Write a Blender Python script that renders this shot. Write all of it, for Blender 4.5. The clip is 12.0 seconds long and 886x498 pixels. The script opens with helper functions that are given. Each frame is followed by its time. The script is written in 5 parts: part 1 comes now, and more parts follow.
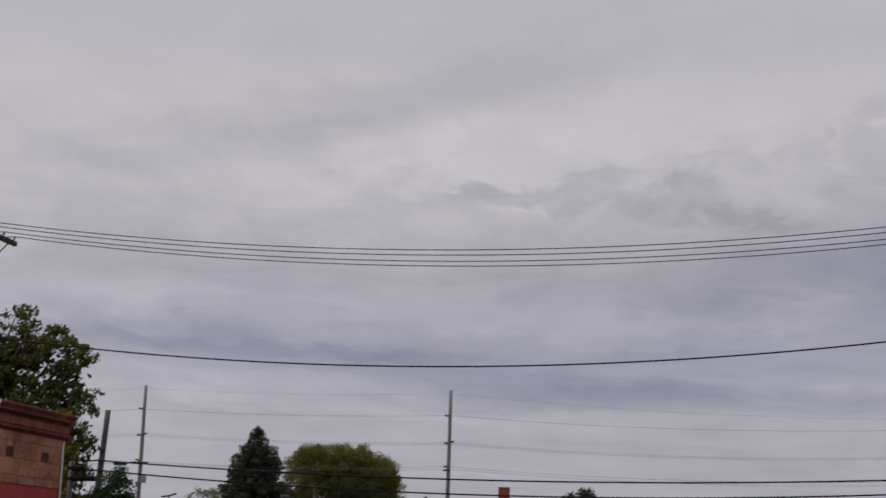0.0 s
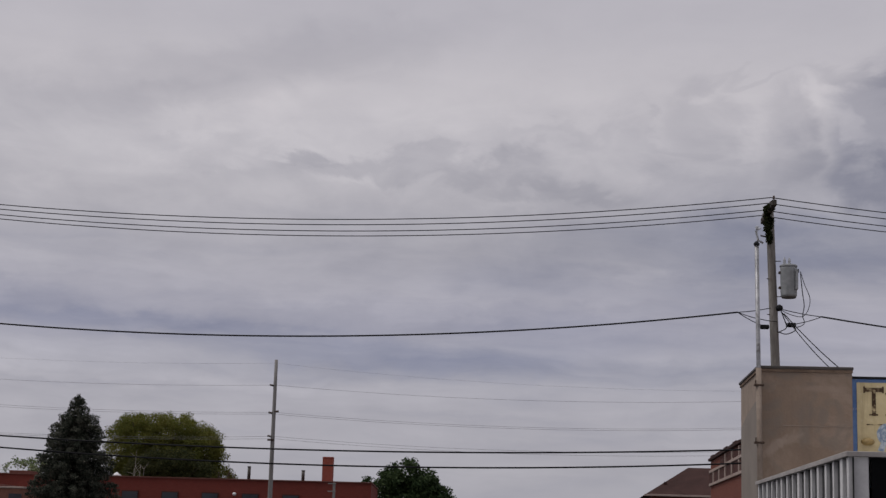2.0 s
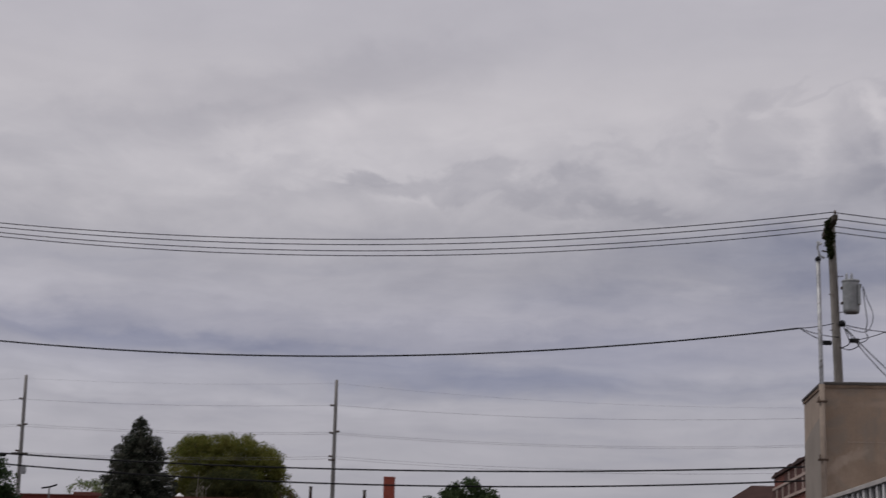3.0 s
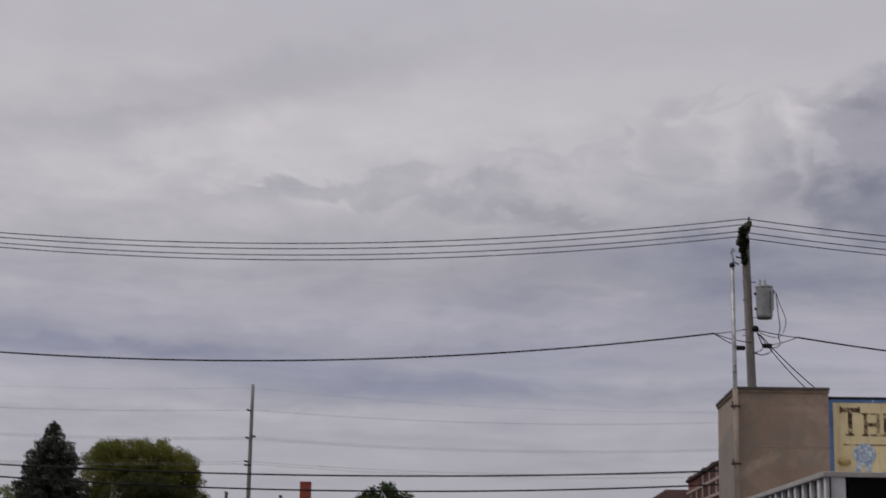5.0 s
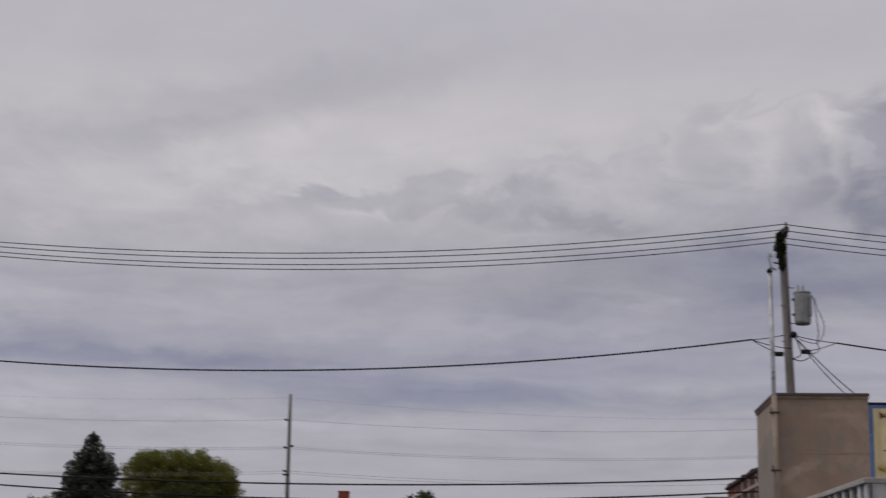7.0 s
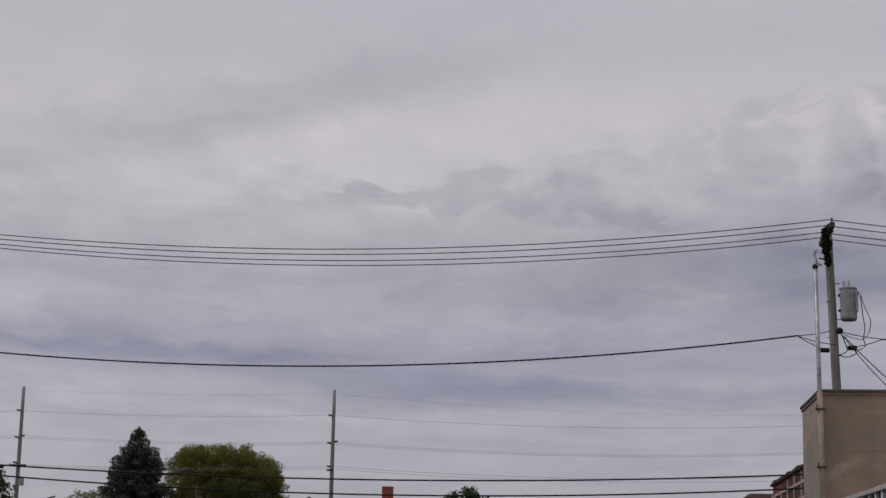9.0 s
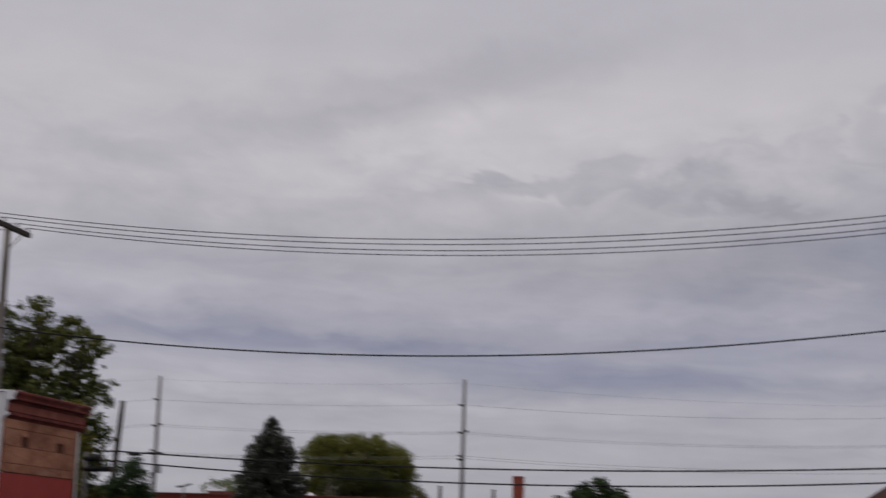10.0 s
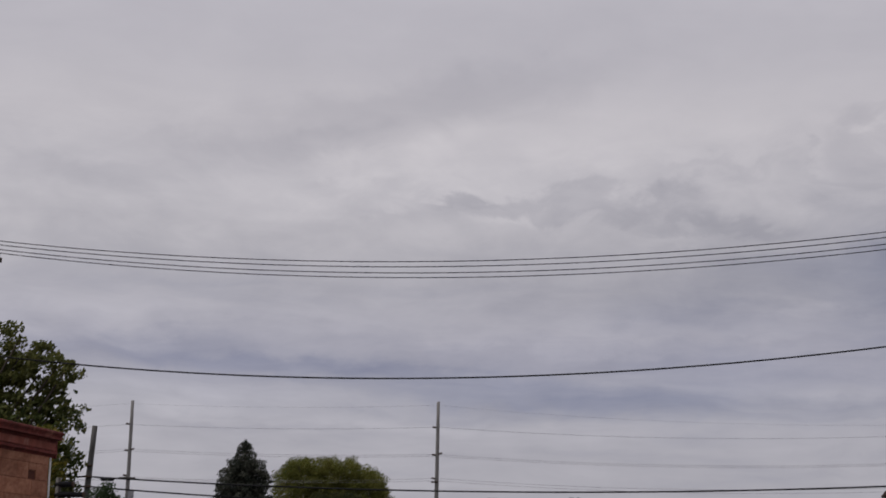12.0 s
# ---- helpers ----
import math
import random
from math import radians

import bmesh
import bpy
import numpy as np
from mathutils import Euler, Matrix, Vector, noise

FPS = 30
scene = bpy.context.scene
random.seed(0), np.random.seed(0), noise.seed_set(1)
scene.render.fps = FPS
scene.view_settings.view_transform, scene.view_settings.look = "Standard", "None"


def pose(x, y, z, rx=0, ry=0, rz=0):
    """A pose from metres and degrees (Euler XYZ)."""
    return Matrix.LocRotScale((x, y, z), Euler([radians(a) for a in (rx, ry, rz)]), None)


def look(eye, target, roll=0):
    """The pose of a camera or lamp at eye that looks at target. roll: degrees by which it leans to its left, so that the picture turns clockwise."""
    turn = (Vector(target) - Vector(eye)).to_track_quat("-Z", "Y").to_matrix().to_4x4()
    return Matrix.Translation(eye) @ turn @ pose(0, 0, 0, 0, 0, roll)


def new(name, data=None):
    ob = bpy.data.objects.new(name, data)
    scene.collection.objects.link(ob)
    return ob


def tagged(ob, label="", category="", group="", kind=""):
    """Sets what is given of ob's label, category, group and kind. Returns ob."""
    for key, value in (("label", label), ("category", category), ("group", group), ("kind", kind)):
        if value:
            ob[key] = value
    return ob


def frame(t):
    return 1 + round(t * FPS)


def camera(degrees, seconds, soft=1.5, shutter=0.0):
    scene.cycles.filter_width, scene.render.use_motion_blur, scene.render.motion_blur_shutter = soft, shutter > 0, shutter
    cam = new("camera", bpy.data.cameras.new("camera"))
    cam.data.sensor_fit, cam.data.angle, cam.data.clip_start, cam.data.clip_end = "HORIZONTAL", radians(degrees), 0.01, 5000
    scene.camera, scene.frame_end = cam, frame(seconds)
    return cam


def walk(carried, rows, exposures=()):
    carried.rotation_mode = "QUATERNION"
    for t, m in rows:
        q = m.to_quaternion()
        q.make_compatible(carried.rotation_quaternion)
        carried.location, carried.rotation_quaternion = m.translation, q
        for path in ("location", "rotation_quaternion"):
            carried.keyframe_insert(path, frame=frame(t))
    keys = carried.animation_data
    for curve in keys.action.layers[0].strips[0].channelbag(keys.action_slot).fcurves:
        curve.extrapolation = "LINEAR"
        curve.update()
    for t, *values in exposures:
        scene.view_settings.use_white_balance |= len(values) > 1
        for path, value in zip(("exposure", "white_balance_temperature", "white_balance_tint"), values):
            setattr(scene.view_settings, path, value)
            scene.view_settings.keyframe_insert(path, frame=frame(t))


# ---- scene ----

# ------------------------------------------------------------ camera
cam = camera(31.0, 12.0, soft=1.4, shutter=0.75)
EYE = 1.6
ROWS = [
    (0.0, 10.761, 11.183, -1.903),
    (0.1, 10.533, 11.272, -1.862),
    (0.3, 9.884, 11.150, -1.781),
    (0.4, 9.482, 11.116, -1.740),
    (0.5, 9.062, 10.998, -1.700),
    (0.6, 8.581, 10.561, -1.702),
    (0.7, 8.230, 10.266, -1.704),
    (0.8, 7.797, 10.220, -1.705),
    (0.9, 7.287, 10.404, -1.707),
    (1.0, 6.803, 10.370, -1.709),
    (1.2, 6.077, 10.201, -1.682),
    (1.3, 5.957, 10.224, -1.668),
    (1.5, 5.602, 10.191, -1.640),
    (1.7, 5.270, 10.410, -1.645),
    (1.8, 4.965, 10.444, -1.648),
    (2.0, 4.524, 10.310, -1.652),
    (2.2, 4.517, 10.317, -1.630),
    (2.3, 4.866, 10.466, -1.619),
    (2.5, 6.227, 10.673, -1.596),
    (2.7, 7.042, 10.785, -1.531),
    (2.8, 7.087, 10.902, -1.498),
    (2.9, 6.926, 10.885, -1.465),
    (3.0, 6.706, 10.930, -1.432),
    (3.2, 6.103, 11.227, -1.450),
    (4.8, 4.101, 11.235, -1.180),
    (4.9, 3.901, 11.218, -1.154),
    (5.0, 3.759, 11.164, -1.128),
    (5.1, 3.517, 10.839, -1.110),
    (5.2, 3.296, 10.802, -1.093),
    (5.3, 3.241, 11.025, -1.075),
    (5.4, 3.244, 11.208, -1.057),
    (5.5, 3.632, 11.430, -1.040),
    (5.6, 3.531, 11.316, -1.032),
    (5.7, 3.451, 11.257, -1.024),
    (5.8, 3.146, 11.145, -1.016),
    (5.9, 2.945, 11.068, -1.008),
    (6.0, 2.750, 11.000, -1.000),
    (6.2, 2.847, 11.064, -0.956),
    (6.3, 3.013, 11.076, -0.934),
    (6.5, 3.238, 11.025, -0.889),
    (6.7, 4.051, 11.060, -0.885),
    (6.8, 4.519, 11.210, -0.883),
    (6.9, 4.721, 11.325, -0.881),
    (7.0, 5.125, 11.440, -0.878),
    (7.1, 5.438, 11.505, -0.856),
    (7.2, 5.673, 11.616, -0.834),
    (8.8, 6.833, 11.196, -1.118),
    (9.0, 6.663, 11.265, -1.135),
    (9.1, 6.867, 11.362, -1.175),
    (9.2, 7.131, 11.246, -1.215),
    (9.3, 7.373, 11.041, -1.256),
    (9.5, 8.073, 11.144, -1.336),
    (9.7, 9.122, 10.554, -1.490),
    (9.8, 9.882, 10.646, -1.566),
    (9.9, 10.528, 10.580, -1.643),
    (10.0, 11.278, 10.792, -1.720),
    (10.1, 12.006, 10.810, -1.688),
    (10.2, 12.598, 10.995, -1.656),
    (10.3, 13.185, 11.050, -1.625),
    (10.4, 13.457, 10.867, -1.593),
    (10.5, 13.876, 11.096, -1.561),
    (10.7, 14.429, 11.452, -1.515),
    (10.8, 14.385, 11.388, -1.492),
    (11.0, 14.433, 11.416, -1.445),
    (11.2, 13.974, 11.268, -1.377),
    (11.3, 13.527, 11.369, -1.343),
    (11.5, 12.686, 11.547, -1.275),
    (11.7, 11.424, 11.390, -1.238),
    (11.8, 10.866, 11.357, -1.220),
    (12.0, 10.387, 11.606, -1.183),
]
walk(cam, [(t, pose(0, 0, EYE, 90 + pitch, roll, yaw)) for t, yaw, pitch, roll in ROWS])

# ------------------------------------------------------------ sky and sun
SUN_EL, SUN_AZ = radians(61), radians(-103)


class Net:
    """Small helper that adds and links shader nodes."""

    def __init__(self, tree):
        self.tree = tree
        tree.nodes.clear()

    def add(self, kind, inputs=(), **settings):
        node = self.tree.nodes.new(kind)
        if "operation" in settings:
            node.operation = settings["operation"]
        if "data_type" in settings:
            node.data_type, node.blend_type = settings["data_type"], settings["blend_type"]
        if "interpolation_type" in settings:
            node.interpolation_type = settings["interpolation_type"]
        for key, value in dict(inputs).items():
            if isinstance(value, bpy.types.NodeSocket):
                self.tree.links.new(value, node.inputs[key])
            else:
                node.inputs[key].default_value = value
        return node

    def math(self, op, a, b=0.0, clamp=False):
        n = self.add("ShaderNodeMath", {0: a, 1: b}, operation=op)
        n.use_clamp = clamp
        return n.outputs[0]

    def mix(self, factor, a, b, blend="MIX"):
        n = self.add("ShaderNodeMix", data_type="RGBA", blend_type=blend)
        for i, v in ((0, factor), (6, a), (7, b)):
            if isinstance(v, bpy.types.NodeSocket):
                self.tree.links.new(v, n.inputs[i])
            else:
                n.inputs[i].default_value = v
        return n.outputs[2]

    def ramp(self, factor, stops, mode="LINEAR"):
        n = self.add("ShaderNodeValToRGB", {0: factor})
        n.color_ramp.interpolation = mode
        e = n.color_ramp.elements
        while len(e) < len(stops):
            e.new(0.5)
        for el, (p, c) in zip(e, stops):
            el.position = p
            el.color = (*c, 1) if len(c) == 3 else c
        return n.outputs[0]

    def noise(self, vector, scale, detail=4, rough=0.55, distort=0.0):
        n = self.add("ShaderNodeTexNoise", {"Vector": vector, "Scale": scale, "Detail": detail, "Roughness": rough, "Distortion": distort})
        return n.outputs[0]


def srgb(r, g, b):
    return tuple((c / 255 / 12.92) if c < 11 else ((c / 255 + 0.055) / 1.055) ** 2.4 for c in (r, g, b))


def build_world():
    """An overcast sky: a sheet of cloud, brightest half-way up, with broken cloud masses in front of it."""
    world = bpy.data.worlds.new("overcast_sky")
    world.use_nodes = True
    scene.world = world
    n = Net(world.node_tree)
    co = n.add("ShaderNodeTexCoord").outputs["Generated"]
    sep = n.add("ShaderNodeSeparateXYZ", {0: co})
    x, y, z = sep.outputs
    up = n.math("MAXIMUM", z, 0.0)
    # cloud forms: round billows, wisps drawn out sideways, and long flat streaks low down
    depth = n.math("MULTIPLY", y, 0.25)
    ahead = n.add("ShaderNodeCombineXYZ", {0: x, 1: depth, 2: n.math("MULTIPLY", z, 1.7)}).outputs[0]
    billow = n.noise(ahead, 10.0, 8, 0.55, 0.5)
    puff = n.noise(ahead, 27.0, 6, 0.55, 0.4)
    curl = n.noise(n.add("ShaderNodeMapping", {"Vector": ahead, "Location": (3.1, 0.7, 1.9)}).outputs[0], 15.0, 6, 0.55, 0.6)
    wisp_co = n.add("ShaderNodeCombineXYZ", {0: x, 1: depth, 2: n.math("MULTIPLY", z, 3.4)}).outputs[0]
    wisp = n.noise(wisp_co, 13.0, 7, 0.58, 0.9)
    drawn = n.add("ShaderNodeCombineXYZ", {0: x, 1: depth, 2: n.math("ADD", n.math("MULTIPLY", z, 8.5), n.math("MULTIPLY", billow, 0.22))}).outputs[0]
    streak = n.noise(drawn, 6.0, 7, 0.56, 0.4)
    # wavering height, so that no band has a straight edge
    el = n.math("ADD", up, n.math("MULTIPLY", n.math("SUBTRACT", billow, 0.5), 0.03))
    base = n.ramp(el, [
        (0.000, srgb(166, 165, 172)), (0.050, srgb(167, 165, 172)), (0.085, srgb(168, 166, 174)), (0.105, srgb(165, 164, 173)),
        (0.130, srgb(159, 158, 171)), (0.155, srgb(166, 164, 173)), (0.185, srgb(169, 167, 174)), (0.206, srgb(181, 178, 183)),
        (0.240, srgb(189, 186, 191)), (0.275, srgb(192, 188, 192)), (0.310, srgb(184, 181, 187)), (0.350, srgb(182, 179, 186)),
        (0.60, srgb(196, 194, 200)), (1.0, srgb(224, 222, 226))], "B_SPLINE")
    relief = n.ramp(up, [(0.04, (0.5,) * 3), (0.17, (0.8,) * 3), (0.215, (1.0,) * 3), (0.26, (0.75,) * 3), (0.29, (0.35,) * 3), (0.36, (0.25,) * 3)])
    soft = n.math("ADD", n.math("MULTIPLY", n.math("SUBTRACT", billow, 0.5), 0.34), n.math("MULTIPLY", n.math("SUBTRACT", wisp, 0.5), 0.24))
    soft = n.math("ADD", soft, n.math("MULTIPLY", n.math("SUBTRACT", puff, 0.5), 0.24))
    flat_low = n.ramp(up, [(0.03, (0.55,) * 3), (0.09, (1.0,) * 3), (0.17, (0.8,) * 3), (0.21, (0.0,) * 3)])
    tone = n.math("ADD", n.math("MULTIPLY", soft, relief), 1.0)
    tone = n.math("ADD", tone, n.math("MULTIPLY", n.math("MULTIPLY", n.math("SUBTRACT", streak, 0.5), 0.60), flat_low))
    cool = n.math("MULTIPLY", n.math("SUBTRACT", 0.52, streak), n.math("MULTIPLY", flat_low, 0.10))

    # the sky's own coordinates, more or less broken up by the cloud forms
    flat = n.add("ShaderNodeCombineXYZ", {0: x, 1: z, 2: 0.0}).outputs[0]
    wave = n.add("ShaderNodeCombineXYZ", {0: n.math("ADD", n.math("MULTIPLY", n.math("SUBTRACT", billow, 0.5), 0.10), n.math("MULTIPLY", n.math("SUBTRACT", puff, 0.5), 0.05)),
                                          1: n.math("ADD", n.math("MULTIPLY", n.math("SUBTRACT", curl, 0.5), 0.075), n.math("MULTIPLY", n.math("SUBTRACT", puff, 0.5), 0.04)), 2: 0.0}).outputs[0]
    broken = {}

    def mass(ax, az, w, h, gain, rim, turn, rough, slate):
        """A cloud mass round a direction that lightens or dims the sheet, its rim broken up by the cloud forms."""
        nonlocal tone, cool
        if rough not in broken:
            step = n.add("ShaderNodeVectorMath", {0: wave, 3: rough}, operation="SCALE").outputs[0]
            broken[rough] = n.add("ShaderNodeVectorMath", {0: flat, 1: step}, operation="ADD").outputs[0]
        place = n.add("ShaderNodeMapping", {"Vector": broken[rough], "Location": (ax, az, 0), "Rotation": (0, 0, radians(turn)), "Scale": (w, h, 1)})
        place.vector_type = "TEXTURE"
        d = n.add("ShaderNodeVectorMath", {0: place.outputs[0]}, operation="LENGTH").outputs["Value"]
        f = n.add("ShaderNodeMapRange", {0: d, 1: 1.0 - rim, 2: 1.0 + rim, 3: gain, 4: 0.0}, interpolation_type="SMOOTHSTEP").outputs[0]
        tone = n.math("ADD", tone, f)
        if slate:
            cool = n.math("ADD", cool, n.math("MULTIPLY", f, slate / gain))

    mass(-0.208, 0.284, 0.1167, 0.0159, -0.111, 0.60, 11, 0.5, 0.000)
    mass(-0.277, 0.262, 0.0814, 0.0064, -0.065, 0.60, 4, 0.5, 0.000)
    mass(-0.361, 0.243, 0.0778, 0.0071, -0.065, 0.60, 5, 0.5, 0.000)
    mass(-0.098, 0.326, 0.0990, 0.0212, -0.033, 0.80, 11, 0.5, 0.000)
    mass(-0.143, 0.259, 0.1486, 0.0177, 0.064, 0.80, 9, 0.5, 0.000)
    mass(-0.174, 0.241, 0.0389, 0.0064, 0.055, 0.70, 1, 1.0, 0.000)
    mass(-0.309, 0.222, 0.0531, 0.0195, 0.036, 0.80, 1, 1.0, 0.000)
    mass(-0.247, 0.240, 0.0195, 0.0085, -0.065, 0.60, 1, 1.0, 0.000)
    mass(-0.218, 0.218, 0.0637, 0.0085, -0.033, 0.70, 1, 1.0, 0.000)
    mass(-0.115, 0.231, 0.0761, 0.0092, -0.111, 0.45, 5, 1.0, 0.000)
    mass(-0.164, 0.230, 0.0212, 0.0035, -0.065, 0.50, 1, 1.0, 0.000)
    mass(-0.050, 0.227, 0.0301, 0.0099, -0.078, 0.50, 1, 1.0, 0.000)
    mass(-0.010, 0.217, 0.0424, 0.0071, -0.078, 0.50, -5, 1.0, 0.000)
    mass(-0.136, 0.218, 0.0219, 0.0021, 0.070, 0.80, 1, 0.5, 0.000)
    mass(-0.205, 0.226, 0.0149, 0.0025, 0.050, 0.80, -9, 0.7, 0.000)
    mass(-0.040, 0.208, 0.0177, 0.0035, 0.050, 0.80, 1, 0.8, 0.000)
    mass(-0.017, 0.255, 0.0336, 0.0050, -0.052, 0.60, 1, 1.0, 0.000)
    mass(0.041, 0.251, 0.0127, 0.0050, -0.065, 0.60, 1, 1.0, 0.000)
    mass(0.078, 0.257, 0.0255, 0.0170, -0.111, 0.40, 1, 1.0, 0.000)
    mass(0.108, 0.283, 0.0265, 0.0032, -0.065, 0.50, 7, 0.8, 0.000)
    mass(0.103, 0.259, 0.0149, 0.0120, 0.042, 0.80, 0, 1.0, 0.000)
    mass(0.130, 0.244, 0.0156, 0.0269, -0.120, 0.60, 1, 1.0, 0.000)
    mass(0.157, 0.267, 0.0198, 0.0085, 0.084, 0.60, -38, 0.7, 0.000)
    mass(0.163, 0.221, 0.0460, 0.0184, -0.100, 0.70, 0, 1.0, 0.000)
    mass(0.173, 0.253, 0.0092, 0.0064, 0.091, 0.50, -29, 0.7, 0.000)
    mass(0.205, 0.244, 0.0442, 0.0460, -0.260, 0.30, 1, 0.9, 0.011)
    mass(0.211, 0.219, 0.0248, 0.0177, -0.030, 0.60, 1, 1.0, 0.000)
    mass(0.178, 0.279, 0.0301, 0.0078, -0.091, 0.50, -14, 1.0, 0.000)
    mass(0.239, 0.280, 0.0424, 0.0283, -0.117, 0.60, 1, 1.0, 0.000)
    mass(0.060, 0.228, 0.0743, 0.0177, -0.046, 0.80, 1, 1.0, 0.000)
    mass(0.098, 0.235, 0.0149, 0.0035, -0.046, 0.60, 1, 1.0, 0.000)
    mass(0.071, 0.184, 0.0672, 0.0163, -0.111, 0.70, 1, 0.6, 0.022)
    mass(0.173, 0.183, 0.0707, 0.0156, -0.111, 0.70, 1, 0.6, 0.026)
    mass(-0.037, 0.166, 0.0407, 0.0149, -0.065, 0.70, 1, 0.6, 0.015)
    mass(0.026, 0.157, 0.0442, 0.0064, 0.073, 0.70, 1, 0.6, 0.000)
    mass(0.089, 0.157, 0.0336, 0.0170, -0.065, 0.70, 1, 0.6, 0.015)
    mass(0.180, 0.153, 0.0531, 0.0113, 0.055, 0.70, 1, 0.6, 0.000)
    mass(-0.094, 0.150, 0.0619, 0.0071, 0.073, 0.70, 1, 0.6, 0.000)
    mass(-0.267, 0.126, 0.0955, 0.0060, -0.111, 0.70, -1, 0.5, 0.038)
    mass(-0.114, 0.114, 0.1097, 0.0092, -0.078, 0.70, 0, 0.5, 0.041)
    mass(-0.012, 0.132, 0.0566, 0.0120, -0.052, 0.70, 1, 0.6, 0.022)
    mass(-0.276, 0.102, 0.0637, 0.0071, 0.064, 0.70, 1, 0.5, 0.000)
    mass(-0.277, 0.160, 0.0442, 0.0050, 0.055, 0.70, 1, 0.5, 0.000)
    mass(-0.208, 0.144, 0.0584, 0.0050, -0.039, 0.70, 1, 0.5, 0.007)
    mass(-0.349, 0.136, 0.0566, 0.0085, -0.058, 0.70, 1, 0.5, 0.022)
    mass(-0.363, 0.101, 0.0460, 0.0064, 0.055, 0.70, 1, 0.5, 0.000)
    mass(0.044, 0.119, 0.0778, 0.0064, 0.036, 0.70, 1, 0.5, 0.000)
    mass(-0.216, 0.091, 0.1097, 0.0032, 0.055, 0.70, 1, 0.5, 0.000)
    mass(0.170, 0.194, 0.1061, 0.0371, -0.140, 0.80, 0, 0.6, 0.007)
    mass(0.164, 0.155, 0.1061, 0.0212, -0.050, 0.80, 0, 0.6, 0.007)
    mass(0.019, 0.192, 0.0920, 0.0283, -0.085, 0.80, 3, 0.6, 0.004)
    mass(0.026, 0.216, 0.0707, 0.0106, -0.040, 0.80, 3, 1.0, 0.000)
    mass(-0.080, 0.180, 0.0920, 0.0106, -0.030, 0.80, 0, 0.6, 0.000)
    mass(-0.044, 0.104, 0.1273, 0.0389, -0.060, 0.80, 0, 0.6, 0.012)
    mass(0.158, 0.236, 0.0230, 0.0159, -0.060, 0.70, 0, 1.0, 0.000)
    mass(0.197, 0.241, 0.0531, 0.0424, -0.040, 0.60, 0, 0.9, 0.000)
    mass(0.170, 0.187, 0.1061, 0.0389, -0.020, 0.80, 0, 0.6, 0.008)
    mass(-0.443, 0.168, 0.0920, 0.0265, 0.090, 0.80, 0, 0.6, 0.000)
    mass(-0.384, 0.158, 0.0778, 0.0106, 0.040, 0.80, 0, 0.6, 0.000)
    mass(-0.377, 0.102, 0.0672, 0.0141, 0.050, 0.80, 0, 0.6, 0.000)
    cool = n.math("MAXIMUM", cool, 0.0)
    dim = n.math("SUBTRACT", 1.0, tone)
    red = n.math("SUBTRACT", tone, n.math("ADD", n.math("MULTIPLY", dim, 0.05), n.math("MULTIPLY", cool, 1.0)))
    green = n.math("SUBTRACT", tone, n.math("ADD", n.math("MULTIPLY", dim, 0.02), n.math("MULTIPLY", cool, 0.55)))
    bluer = n.math("ADD", tone, n.math("ADD", n.math("MULTIPLY", dim, 0.10), n.math("MULTIPLY", cool, 0.5)))
    grey = n.add("ShaderNodeCombineColor", {0: red, 1: green, 2: n.math("MULTIPLY", bluer, 1.014)}).outputs[0]
    clouds = n.mix(1.0, base, grey, "MULTIPLY")
    sky = n.add("ShaderNodeTexSky")
    sky.sky_type, sky.sun_disc, sky.sun_elevation, sky.sun_rotation = "NISHITA", False, SUN_EL, SUN_AZ
    blue = n.mix(1.0, sky.outputs[0], (0.10, 0.10, 0.10, 1), "MULTIPLY")
    bg = n.add("ShaderNodeBackground", {0: n.mix(0.985, blue, clouds), 1: 1.0})
    n.add("ShaderNodeOutputWorld", {0: bg.outputs[0]})


build_world()
sun = new("sun", bpy.data.lights.new("sun", "SUN"))
sun.data.energy, sun.data.angle, sun.data.color = 1.5, radians(30), (1.0, 0.96, 0.92)
sun.matrix_world = look(Vector((math.sin(SUN_AZ) * math.cos(SUN_EL), math.cos(SUN_AZ) * math.cos(SUN_EL), math.sin(SUN_EL))) * 80, (0, 0, 0))


